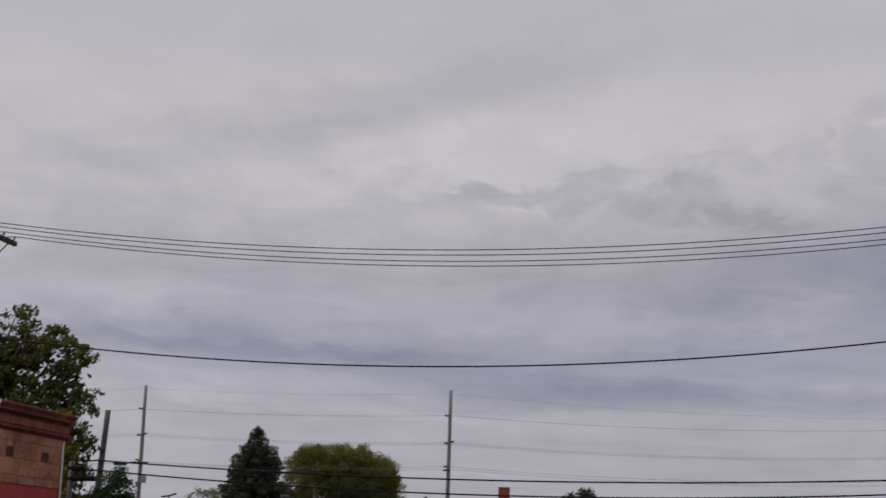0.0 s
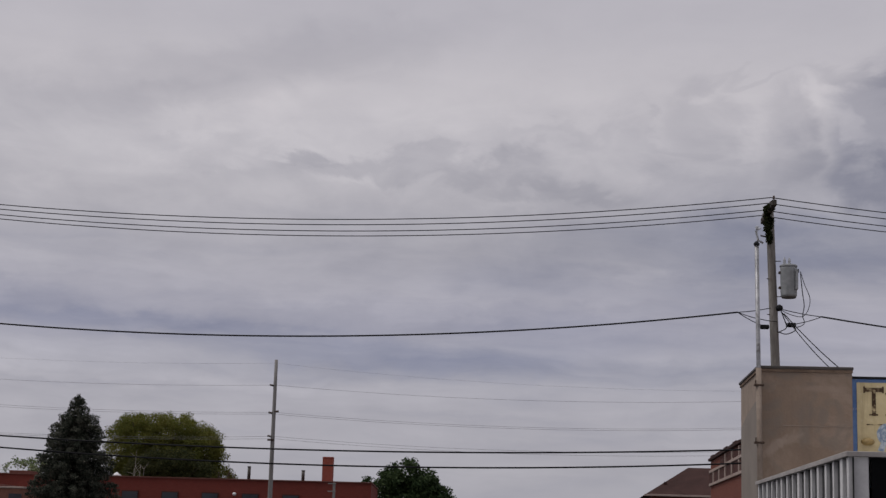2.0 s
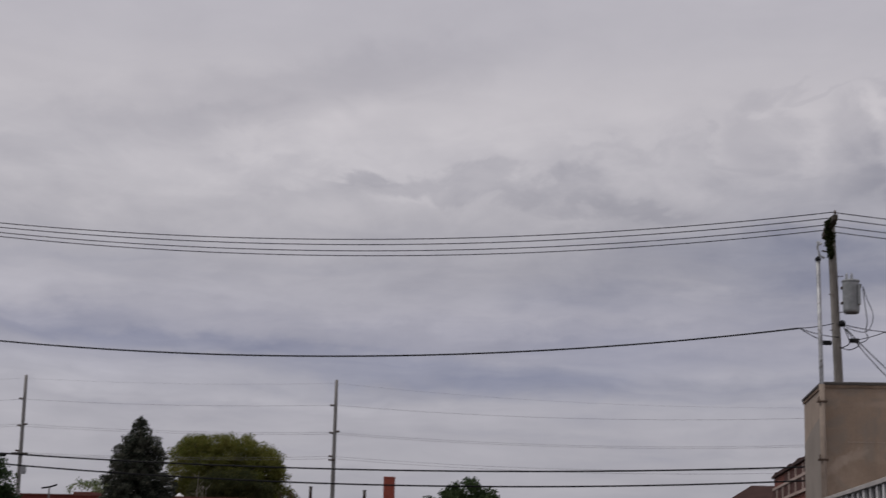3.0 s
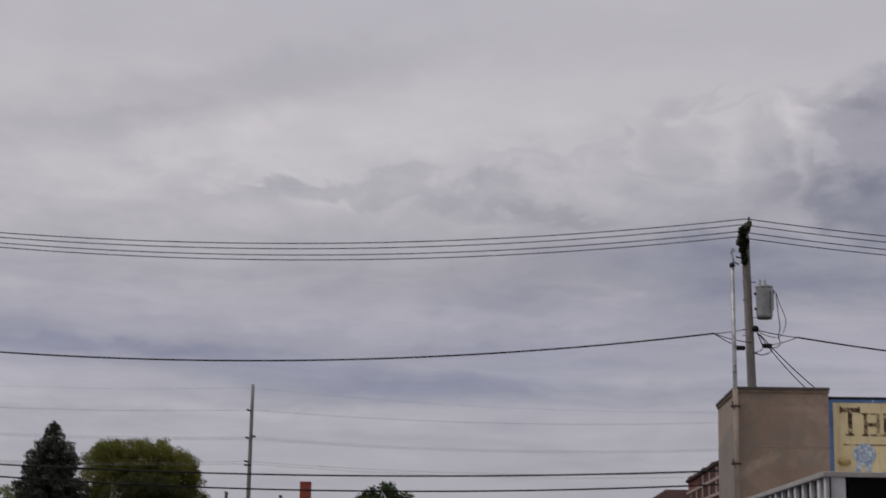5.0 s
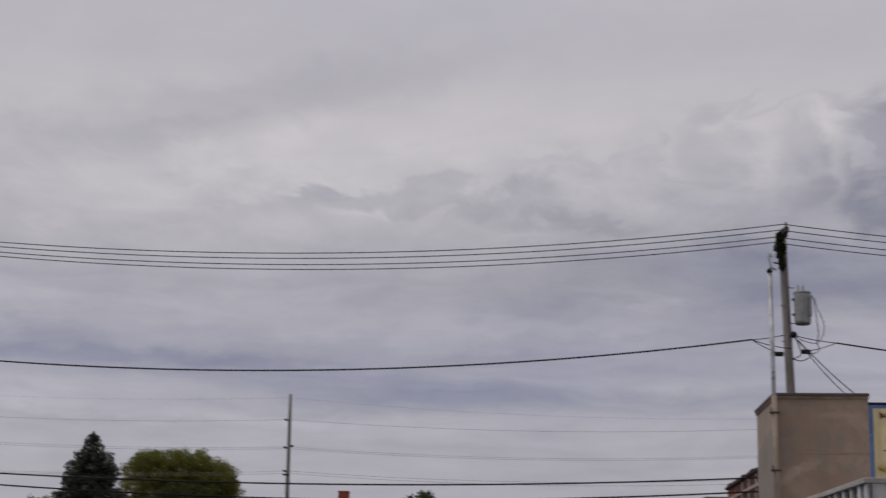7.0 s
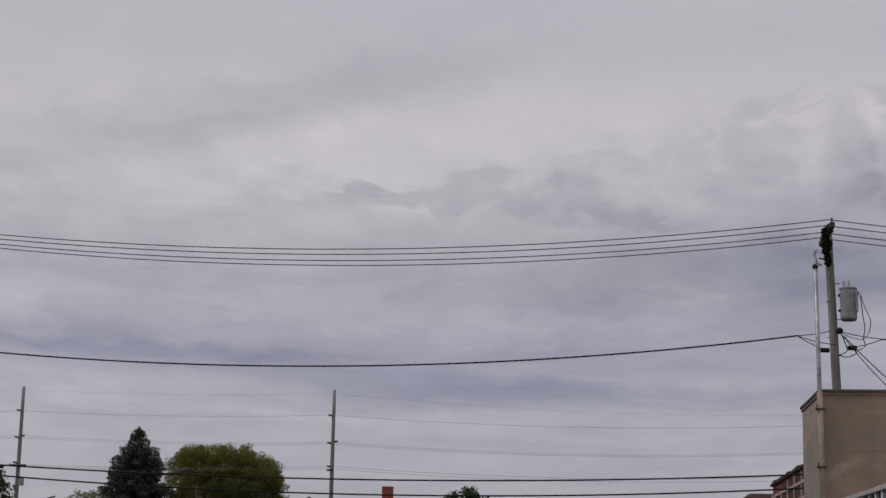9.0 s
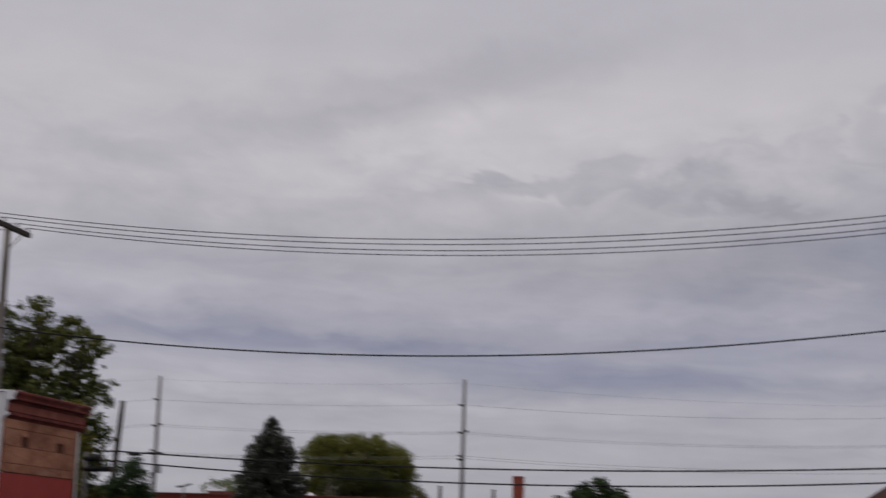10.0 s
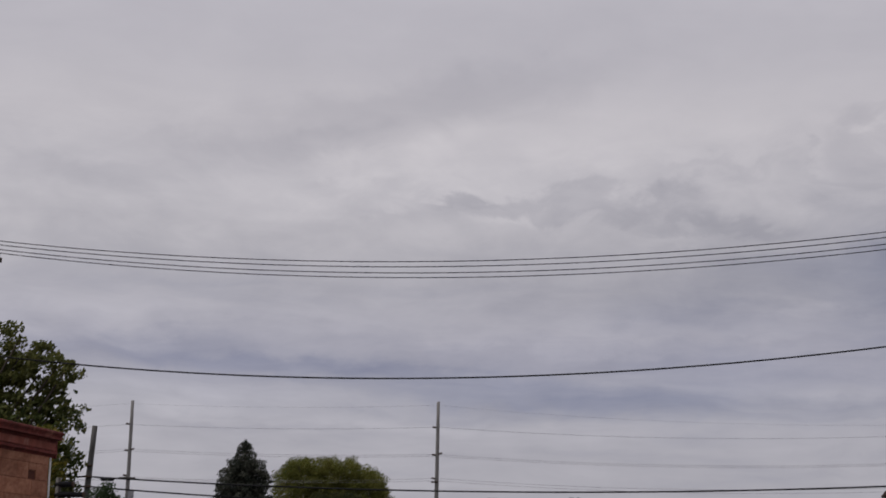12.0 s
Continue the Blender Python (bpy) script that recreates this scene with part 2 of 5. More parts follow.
# ------------------------------------------------------------ materials
def mat(name, base, dark=None, coarse=0.6, fine=14.0, contrast=1.0, rough=0.75, metal=0.0, bump=0.25, stretch=(1, 1, 1), tint=None, per_object=0.0, extra=None):
    """Painted, wooden, mineral or metal surface: colour varies at two scales, with a fine relief."""
    m = bpy.data.materials.new(name)
    m.use_nodes = True
    n = Net(m.node_tree)
    co = n.add("ShaderNodeTexCoord").outputs["Object"]
    co = n.add("ShaderNodeMapping", {"Vector": co, "Scale": stretch}).outputs[0]
    dark = dark or tuple(c * 0.7 for c in base)
    a = n.noise(co, coarse, 5, 0.6, 0.4)
    b = n.noise(co, fine, 5, 0.65)
    f = n.math("ADD", n.math("MULTIPLY", n.math("SUBTRACT", a, 0.5), 2.2 * contrast), n.math("MULTIPLY", n.math("SUBTRACT", b, 0.5), 1.1 * contrast))
    f = n.math("ADD", f, 0.5, True)
    col = n.mix(f, (*dark, 1), (*base, 1))
    if tint:
        colour, scale, lo, hi = tint
        s = n.add("ShaderNodeMapRange", {0: n.noise(co, scale, 6, 0.65, 1.0), 1: lo, 2: hi}).outputs[0]
        col = n.mix(s, col, (*colour, 1))
    if per_object:
        r = n.add("ShaderNodeObjectInfo").outputs["Random"]
        v = n.math("ADD", n.math("MULTIPLY", r, per_object), 1 - per_object / 2)
        col = n.mix(1.0, col, n.add("ShaderNodeCombineColor", {0: v, 1: v, 2: v}).outputs[0], "MULTIPLY")
    if extra:
        col = extra(n, co, col)
    bmp = n.add("ShaderNodeBump", {"Strength": bump, "Distance": 0.02, "Height": b})
    rg = n.math("ADD", n.math("MULTIPLY", n.math("SUBTRACT", b, 0.5), 0.3), rough, True)
    p = n.add("ShaderNodeBsdfPrincipled", {"Base Color": col, "Roughness": rg, "Metallic": metal, "Specular IOR Level": 0.5 if rough < 0.65 else 0.2, "Normal": bmp.outputs[0]})
    n.add("ShaderNodeOutputMaterial", {0: p.outputs[0]})
    return m


def leaf_mat(name, a, b, c, rough=0.6, patch=0.35):
    """Foliage: each leaf has its own shade, and whole boughs lean to another hue."""
    m = bpy.data.materials.new(name)
    m.use_nodes = True
    n = Net(m.node_tree)
    r = n.add("ShaderNodeNewGeometry").outputs["Random Per Island"]
    col = n.ramp(r, [(0.0, a), (0.6, b), (1.0, c)])
    co = n.add("ShaderNodeTexCoord").outputs["Object"]
    f = n.ramp(n.noise(co, patch, 3), [(0.45, (0, 0, 0)), (0.7, (0.7, 0.7, 0.7))])
    col = n.mix(f, col, (*c, 1))
    p = n.add("ShaderNodeBsdfPrincipled", {"Base Color": col, "Roughness": rough, "Specular IOR Level": 0.12})
    t = n.add("ShaderNodeBsdfTranslucent", {0: col})
    s = n.add("ShaderNodeMixShader", {0: 0.22, 1: p.outputs[0], 2: t.outputs[0]})
    n.add("ShaderNodeOutputMaterial", {0: s.outputs[0]})
    return m


def brick_mat(name, c1, c2, mortar, scale=1.0, width=0.215, height=0.075):
    """Brickwork too far off to tell the bricks apart singly."""
    m = bpy.data.materials.new(name)
    m.use_nodes = True
    n = Net(m.node_tree)
    co = n.add("ShaderNodeTexCoord").outputs["Object"]
    s = n.add("ShaderNodeSeparateXYZ", {0: co})
    uv = n.add("ShaderNodeCombineXYZ", {0: n.math("ADD", s.outputs[0], s.outputs[1]), 1: s.outputs[2]}).outputs[0]
    b = n.add("ShaderNodeTexBrick", {"Vector": uv, "Color1": (*c1, 1), "Color2": (*c2, 1), "Mortar": (*mortar, 1), "Scale": scale, "Brick Width": width, "Row Height": height, "Mortar Size": 0.008})
    w = n.noise(co, 0.25, 5, 0.6, 0.5)
    col = n.mix(n.math("MULTIPLY", w, 0.55), b.outputs[0], (c1[0] * 0.55, c1[1] * 0.5, c1[2] * 0.5, 1))
    bmp = n.add("ShaderNodeBump", {"Strength": 0.4, "Distance": 0.01, "Height": b.outputs[1]})
    p = n.add("ShaderNodeBsdfPrincipled", {"Base Color": col, "Roughness": 0.88, "Specular IOR Level": 0.2, "Normal": bmp.outputs[0]})
    n.add("ShaderNodeOutputMaterial", {0: p.outputs[0]})
    return m


def glow_mat(name, colour, strength):
    m = bpy.data.materials.new(name)
    m.use_nodes = True
    n = Net(m.node_tree)
    e = n.add("ShaderNodeEmission", {0: (*colour, 1), 1: strength})
    n.add("ShaderNodeOutputMaterial", {0: e.outputs[0]})
    return m


M_GROUND = mat("asphalt_ground", (0.075, 0.073, 0.07), (0.04, 0.04, 0.04), 0.3, 20)
M_POLE = mat("weathered_pole_wood", (0.28, 0.262, 0.242), (0.12, 0.108, 0.097), 0.8, 9, 1.3, 0.9, bump=0.7, stretch=(6, 6, 0.6), tint=((0.10, 0.075, 0.06), 2.6, 0.60, 0.72))
M_POLE_L = mat("brown_grey_pole_wood", (0.26, 0.235, 0.21), (0.13, 0.115, 0.10), 0.8, 9, 1.1, 0.9, bump=0.5, stretch=(6, 6, 0.6))
M_POLE_DARK = mat("creosote_pole_wood", (0.125, 0.120, 0.116), (0.06, 0.056, 0.054), 0.8, 9, 1.0, 0.9, bump=0.5, stretch=(6, 6, 0.6))
M_POLE_FAR = mat("grey_pole_wood", (0.27, 0.258, 0.25), (0.145, 0.137, 0.132), 0.5, 6, 1.0, 0.9, bump=0.3, stretch=(4, 4, 0.4))
M_ARM = mat("old_arm_wood", (0.075, 0.065, 0.055), (0.032, 0.027, 0.023), 1.5, 12, 1.0, 0.9, bump=0.4)
M_WIRE = mat("weathered_wire", (0.020, 0.020, 0.022), (0.010, 0.010, 0.012), 2, 20, 1, 0.7)
M_CABLE = mat("black_cable_sheath", (0.012, 0.012, 0.014), (0.006, 0.006, 0.007), 2, 20, 1, 0.75)
M_FARWIRE = mat("grey_line_wire", (0.17, 0.17, 0.175), (0.11, 0.11, 0.115), 2, 20, 1, 0.5)
M_TANK = mat("grey_transformer_paint", (0.31, 0.32, 0.33), (0.19, 0.20, 0.205), 2.2, 10, 1.2, 0.45, bump=0.05)
M_TANKRIM = mat("dark_grey_rim_paint", (0.11, 0.105, 0.10), (0.07, 0.065, 0.06), 2.2, 10, 1.0, 0.6)
M_STEEL = mat("galvanised_steel", (0.36, 0.36, 0.37), (0.17, 0.17, 0.18), 2.5, 18, 1.4, 0.5, 0.6, 0.1, tint=((0.13, 0.12, 0.12), 5.0, 0.56, 0.66))
M_RUST = mat("rusty_iron", (0.09, 0.06, 0.045), (0.04, 0.028, 0.022), 4, 25, 1, 0.8, 0.2)
M_PORCELAIN = mat("brown_porcelain", (0.07, 0.045, 0.035), None, 3, 20, 0.5, 0.25)
M_GREYPOR = mat("grey_porcelain", (0.42, 0.43, 0.45), None, 3, 20, 0.5, 0.25)


def stucco_extra(n, co, col):
    s = n.add("ShaderNodeSeparateXYZ", {0: co})
    # faint lift line and water stains that run down
    st = n.add("ShaderNodeMapping", {"Vector": co, "Scale": (3.0, 3.0, 0.35)}).outputs[0]
    run = n.add("ShaderNodeMapRange", {0: n.noise(st, 1.3, 5, 0.6), 1: 0.52, 2: 0.75, 3: 0.0, 4: 0.45}).outputs[0]
    col = n.mix(run, col, (0.135, 0.108, 0.083, 1))
    # greyer patches where the coat was mended
    mend = n.add("ShaderNodeMapRange", {0: n.noise(co, 1.15, 4, 0.55, 1.2), 1: 0.50, 2: 0.60, 3: 0.0, 4: 0.55}).outputs[0]
    col = n.mix(mend, col, (0.178, 0.150, 0.126, 1))
    # scuffed and scraped places on the street face, each with its own outline
    ragged = n.noise(co, 3.2, 6, 0.65, 0.8)
    for cx, cz, w, h, turn, amount, tint in ((-0.02, 4.13, 0.26, 0.20, 0, 0.34, (0.165, 0.142, 0.122, 1)), (-0.60, 3.46, 0.34, 0.09, 40, 0.40, (0.36, 0.295, 0.245, 1)),
                                             (-0.30, 3.62, 0.20, 0.12, 30, 0.40, (0.33, 0.27, 0.22, 1)), (0.30, 4.55, 0.45, 0.07, 0, 0.35, (0.32, 0.25, 0.20, 1))):
        flat = n.add("ShaderNodeCombineXYZ", {0: s.outputs[0], 1: s.outputs[2], 2: 0.0}).outputs[0]
        place = n.add("ShaderNodeMapping", {"Vector": flat, "Location": (cx, cz, 0), "Rotation": (0, 0, radians(turn)), "Scale": (w, h, 1)})
        place.vector_type = "TEXTURE"
        d = n.add("ShaderNodeVectorMath", {0: place.outputs[0]}, operation="LENGTH").outputs["Value"]
        d = n.math("ADD", d, n.math("MULTIPLY", n.math("SUBTRACT", ragged, 0.5), 2.4))
        f = n.add("ShaderNodeMapRange", {0: d, 1: 0.5, 2: 1.2, 3: amount, 4: 0.0}).outputs[0]
        col = n.mix(f, col, tint)
    return col


M_STUCCO = mat("tan_stucco", (0.245, 0.181, 0.136), (0.190, 0.139, 0.104), 0.8, 22, 1.0, 0.92, bump=0.25, tint=((0.31, 0.243, 0.192), 0.6, 0.48, 0.70), extra=stucco_extra)
M_SIDEGREY = mat("grey_side_plaster", (0.250, 0.218, 0.192), (0.195, 0.168, 0.147), 1.0, 18, 1.1, 0.92)
M_LIFT = mat("pale_plaster_line", (0.31, 0.25, 0.205), (0.24, 0.19, 0.155), 3.0, 14, 1.3, 0.92)
M_PIPEPAINT = mat("pale_tan_pipe_paint", (0.275, 0.222, 0.182), (0.19, 0.15, 0.122), 2.0, 14, 1.3, 0.8)
M_LIP = mat("stained_lip", (0.21, 0.15, 0.11), (0.12, 0.085, 0.062), 2.0, 14, 1.2, 0.9)
M_COPING = mat("dark_metal_coping", (0.058, 0.047, 0.040), (0.034, 0.027, 0.023), 1.5, 15, 1, 0.6)
def sign_extra(n, co, col):
    st = n.add("ShaderNodeMapping", {"Vector": co, "Scale": (5.0, 5.0, 0.5)}).outputs[0]
    run = n.add("ShaderNodeMapRange", {0: n.noise(st, 1.6, 6, 0.62), 1: 0.54, 2: 0.76, 3: 0.0, 4: 0.55}).outputs[0]
    col = n.mix(run, col, (0.27, 0.195, 0.105, 1))
    flakes = n.add("ShaderNodeMapRange", {0: n.noise(co, 9.0, 5, 0.7), 1: 0.60, 2: 0.68, 3: 0.0, 4: 0.5}).outputs[0]
    col = n.mix(flakes, col, (0.60, 0.55, 0.42, 1))
    # rusty drip where a fixing once sat
    s = n.add("ShaderNodeSeparateXYZ", {0: co})
    flat = n.add("ShaderNodeCombineXYZ", {0: s.outputs[0], 1: s.outputs[2], 2: 0.0}).outputs[0]
    place = n.add("ShaderNodeMapping", {"Vector": flat, "Location": (-4.15, 4.30, 0), "Scale": (0.055, 0.26, 1)})
    place.vector_type = "TEXTURE"
    d = n.add("ShaderNodeVectorMath", {0: place.outputs[0]}, operation="LENGTH").outputs["Value"]
    d = n.math("ADD", d, n.math("MULTIPLY", n.math("SUBTRACT", n.noise(co, 8.0, 5, 0.6), 0.5), 2.2))
    f = n.add("ShaderNodeMapRange", {0: d, 1: 0.3, 2: 1.3, 3: 0.75, 4: 0.0}).outputs[0]
    return n.mix(f, col, (0.12, 0.075, 0.038, 1))


M_SIGN = mat("cream_sign_paint", (0.62, 0.52, 0.31), (0.50, 0.41, 0.235), 1.1, 16, 0.9, 0.8, tint=((0.40, 0.31, 0.17), 1.6, 0.57, 0.80), extra=sign_extra)
M_BLUE = mat("faded_blue_paint", (0.13, 0.22, 0.42), (0.085, 0.15, 0.31), 2.0, 18, 1.2, 0.8, tint=((0.50, 0.54, 0.60), 4.5, 0.58, 0.66))
M_SIGNTEXT = mat("worn_brown_paint", (0.085, 0.052, 0.03), (0.045, 0.027, 0.017), 3, 20, 1, 0.85, tint=((0.47, 0.38, 0.22), 6.0, 0.51, 0.64))
M_SMALLTEXT = mat("faded_brown_paint", (0.16, 0.11, 0.065), (0.09, 0.06, 0.036), 3, 20, 1, 0.85, tint=((0.48, 0.39, 0.22), 7.0, 0.47, 0.58))
M_ROSETTE = mat("pale_blue_paint", (0.46, 0.50, 0.53), (0.19, 0.25, 0.34), 11.0, 30, 2.2, 0.8)
M_ROSERING = mat("slate_blue_paint", (0.22, 0.29, 0.40), (0.14, 0.19, 0.28), 9.0, 30, 1.6, 0.8)
M_GOLD = mat("gilded_paint", (0.38, 0.265, 0.10), (0.20, 0.135, 0.045), 6, 20, 1, 0.5)
M_WHITE = mat("white_frame_paint", (0.64, 0.63, 0.635), (0.46, 0.45, 0.455), 1.2, 14, 0.9, 0.6, bump=0.1)
def glass_mat(name, tint, gloss):
    """An unlit pane: almost black behind, with a weak reflection."""
    m = bpy.data.materials.new(name)
    m.use_nodes = True
    n = Net(m.node_tree)
    co = n.add("ShaderNodeTexCoord").outputs["Object"]
    col = n.mix(n.noise(co, 1.5, 3), (*tint, 1), (*[c * 2.2 for c in tint], 1))
    p = n.add("ShaderNodeBsdfPrincipled", {"Base Color": col, "Roughness": 0.18, "Specular IOR Level": gloss})
    n.add("ShaderNodeOutputMaterial", {0: p.outputs[0]})
    return m


M_GLASS = glass_mat("dark_window_glass", (0.003, 0.003, 0.0035), 0.04)
M_PANEL = mat("dark_red_window_panel", (0.085, 0.034, 0.027), (0.045, 0.018, 0.015), 0.8, 6, 1, 0.9)
M_WALLWHITE = mat("white_wall_paint", (0.74, 0.73, 0.745), (0.62, 0.61, 0.63), 0.6, 12, 0.8, 0.8, bump=0.15, tint=((0.50, 0.49, 0.49), 1.3, 0.60, 0.85))
M_TILECAP = mat("clay_coping_tile", (0.24, 0.20, 0.175), (0.12, 0.10, 0.088), 3, 16, 1, 0.85, per_object=0.3)
M_BLACK = mat("black_letter_paint", (0.008, 0.008, 0.009), None, 3, 20, 0.6, 0.75)
M_GREYBACK = mat("grey_letter_backing", (0.30, 0.31, 0.32), None, 3, 20, 0.5, 0.6)
M_REDPAINT = mat("dark_red_cornice_paint", (0.175, 0.036, 0.028), (0.085, 0.018, 0.015), 1.6, 16, 1.5, 0.8, bump=0.5, tint=((0.27, 0.10, 0.075), 2.2, 0.56, 0.72))
M_FRIEZE = mat("faded_frieze_paint", (0.27, 0.085, 0.062), (0.17, 0.050, 0.038), 1.8, 14, 1.4, 0.85, bump=0.4, tint=((0.33, 0.16, 0.12), 2.4, 0.55, 0.72))
M_BLOCK = mat("worn_painted_block", (0.41, 0.190, 0.118), (0.235, 0.098, 0.058), 1.2, 6.5, 1.7, 0.9, bump=1.0, per_object=0.30, stretch=(1, 1, 1.8), tint=((0.47, 0.27, 0.19), 1.1, 0.54, 0.74))
M_MORTAR = mat("dark_block_joint", (0.17, 0.075, 0.05), (0.10, 0.045, 0.03), 2, 18, 1, 0.95)
M_REDBAND = mat("bright_red_band_paint", (0.36, 0.05, 0.04), (0.26, 0.035, 0.03), 1.5, 14, 0.8, 0.7)
M_HOLE = mat("shaft_shade_red", (0.10, 0.034, 0.022), (0.05, 0.017, 0.012), 3, 18, 1, 0.95)
M_BRICKFAR = brick_mat("red_brick_wall", (0.19, 0.039, 0.029), (0.15, 0.031, 0.023), (0.135, 0.052, 0.043))
M_BRICKCHIM = brick_mat("chimney_brick", (0.30, 0.072, 0.05), (0.25, 0.058, 0.042), (0.25, 0.12, 0.09))
M_BRICK2 = brick_mat("brown_brick_wall", (0.19, 0.055, 0.036), (0.15, 0.042, 0.028), (0.17, 0.085, 0.065))
M_ANNEX = mat("brown_annex_plaster", (0.19, 0.092, 0.066), (0.12, 0.056, 0.042), 0.9, 8, 1.2, 0.9)
M_PANEDARK = mat("blue_black_pane", (0.030, 0.032, 0.042), (0.014, 0.015, 0.020), 0.7, 5, 1, 0.35)
M_RAIL = mat("grey_rail_paint", (0.40, 0.375, 0.36), (0.27, 0.25, 0.24), 1.5, 14, 1.0, 0.7)
M_CONCRETE = mat("pale_concrete_band", (0.38, 0.30, 0.265), (0.26, 0.20, 0.175), 0.8, 10, 0.9, 0.9)
M_STONECAP = mat("parapet_coping_stone", (0.175, 0.075, 0.060), (0.11, 0.045, 0.037), 0.8, 8, 0.9, 0.9)
M_SHINGLE = mat("brown_roof_shingle", (0.050, 0.024, 0.021), (0.030, 0.014, 0.012), 0.8, 14, 1.1, 0.95, bump=0.6)
M_BARK = mat("tree_bark", (0.07, 0.056, 0.045), (0.035, 0.028, 0.023), 1.5, 9, 1.1, 0.95, bump=0.8, stretch=(3, 3, 0.7))
M_TWIG_PALE = mat("pale_dead_wood", (0.36, 0.34, 0.30), (0.22, 0.20, 0.17), 3, 14, 1, 0.9)
M_TWIG_BROWN = mat("red_brown_twig", (0.10, 0.065, 0.055), (0.05, 0.032, 0.028), 3, 14, 1, 0.9)
M_LEAF_BIG = leaf_mat("broad_leaf", (0.027, 0.041, 0.012), (0.062, 0.078, 0.022), (0.135, 0.132, 0.038), patch=0.28)
M_LEAF_YELLOW = leaf_mat("yellowing_leaf", (0.07, 0.085, 0.018), (0.17, 0.16, 0.03), (0.30, 0.23, 0.045), patch=0.5)
M_LEAF_ROUND = leaf_mat("olive_leaf", (0.082, 0.098, 0.019), (0.114, 0.126, 0.025), (0.175, 0.162, 0.038), patch=0.42)
M_LEAF_DARK = leaf_mat("dark_green_leaf", (0.018, 0.034, 0.014), (0.029, 0.052, 0.020), (0.055, 0.080, 0.030), patch=0.3)
M_LEAF_SHADE = leaf_mat("shaded_crown_leaf", (0.022, 0.030, 0.012), (0.040, 0.048, 0.018), (0.080, 0.080, 0.026), patch=0.5)
M_NEEDLE = leaf_mat("blue_green_needle", (0.014, 0.020, 0.014), (0.032, 0.040, 0.029), (0.110, 0.108, 0.084), patch=1.5)
M_LEAF_PALE = leaf_mat("pale_green_leaf", (0.10, 0.14, 0.06), (0.14, 0.18, 0.08), (0.22, 0.25, 0.14))
M_VINE = leaf_mat("dry_vine_leaf", (0.010, 0.013, 0.006), (0.018, 0.023, 0.009), (0.035, 0.045, 0.015), patch=2.0)
M_NEON = glow_mat("red_lit_letters", (1.0, 0.010, 0.030), 0.68)


# ------------------------------------------------------------ mesh helpers
def thing(name, at, label, category, group="", kind=""):
    """An Empty at a thing's base, to which its parts are hung."""
    ob = new(name)
    ob.location = at
    ob.empty_display_size = 0.2
    return tagged(ob, label, category, group, kind)


def base_of(ob):
    p = Vector((0, 0, 0))
    while ob:
        p += ob.location
        ob = ob.parent
    return p


def part(name, bm, material, parent=None, label="", smooth=False):
    """One mesh object from a bmesh in world places, under a thing or a part."""
    if parent is not None:
        bmesh.ops.translate(bm, verts=bm.verts, vec=-base_of(parent))
    me = bpy.data.meshes.new(name)
    bm.to_mesh(me)
    bm.free()
    if smooth:
        me.shade_smooth()
    me.materials.append(material)
    ob = new(name, me)
    if parent is not None:
        ob.parent = parent
    if label:
        ob["label"] = label
    return ob


def box(x0, x1, y0, y1, z0, z1, bevel=0.0, bm=None):
    bm = bm or bmesh.new()
    vs = bmesh.ops.create_cube(bm, size=1)["verts"]
    for v in vs:
        v.co = Vector((x0 + (v.co.x + 0.5) * (x1 - x0), y0 + (v.co.y + 0.5) * (y1 - y0), z0 + (v.co.z + 0.5) * (z1 - z0)))
    if bevel:
        es = list({e for v in vs for e in v.link_edges})
        bmesh.ops.bevel(bm, geom=es, offset=bevel, segments=1, affect="EDGES")
    return bm


def tube(points, radii, sides=8, bm=None, cap=True):
    """A round, tapered run through points."""
    bm = bm or bmesh.new()
    pts = [Vector(p) for p in points]
    if not isinstance(radii, (list, tuple)):
        radii = [radii] * len(pts)
    rings = []
    for i, p in enumerate(pts):
        d = (pts[min(i + 1, len(pts) - 1)] - pts[max(i - 1, 0)]).normalized()
        ref = Vector((0, 0, 1)) if abs(d.z) < 0.9 else Vector((0, 1, 0))
        a = d.cross(ref).normalized()
        b = a.cross(d)
        rings.append([bm.verts.new(p + (a * math.cos(k * 2 * math.pi / sides) + b * math.sin(k * 2 * math.pi / sides)) * radii[i]) for k in range(sides)])
    for r, s in zip(rings, rings[1:]):
        for k in range(sides):
            bm.faces.new((r[k], r[(k + 1) % sides], s[(k + 1) % sides], s[k]))
    if cap:
        bm.faces.new(rings[0])
        bm.faces.new(rings[-1][::-1])
    bmesh.ops.recalc_face_normals(bm, faces=bm.faces)
    return bm


def turned(at, profile, sides=16, bm=None):
    """A turned body: (height, radius) pairs round a plumb axis."""
    x, y, z = at
    return tube([(x, y, z + h) for h, _ in profile], [r for _, r in profile], sides, bm)


def sagging(a, b, sag, n=40):
    a, b = Vector(a), Vector(b)
    return [a.lerp(b, i / n) - Vector((0, 0, 4 * sag * (i / n) * (1 - i / n))) for i in range(n + 1)]


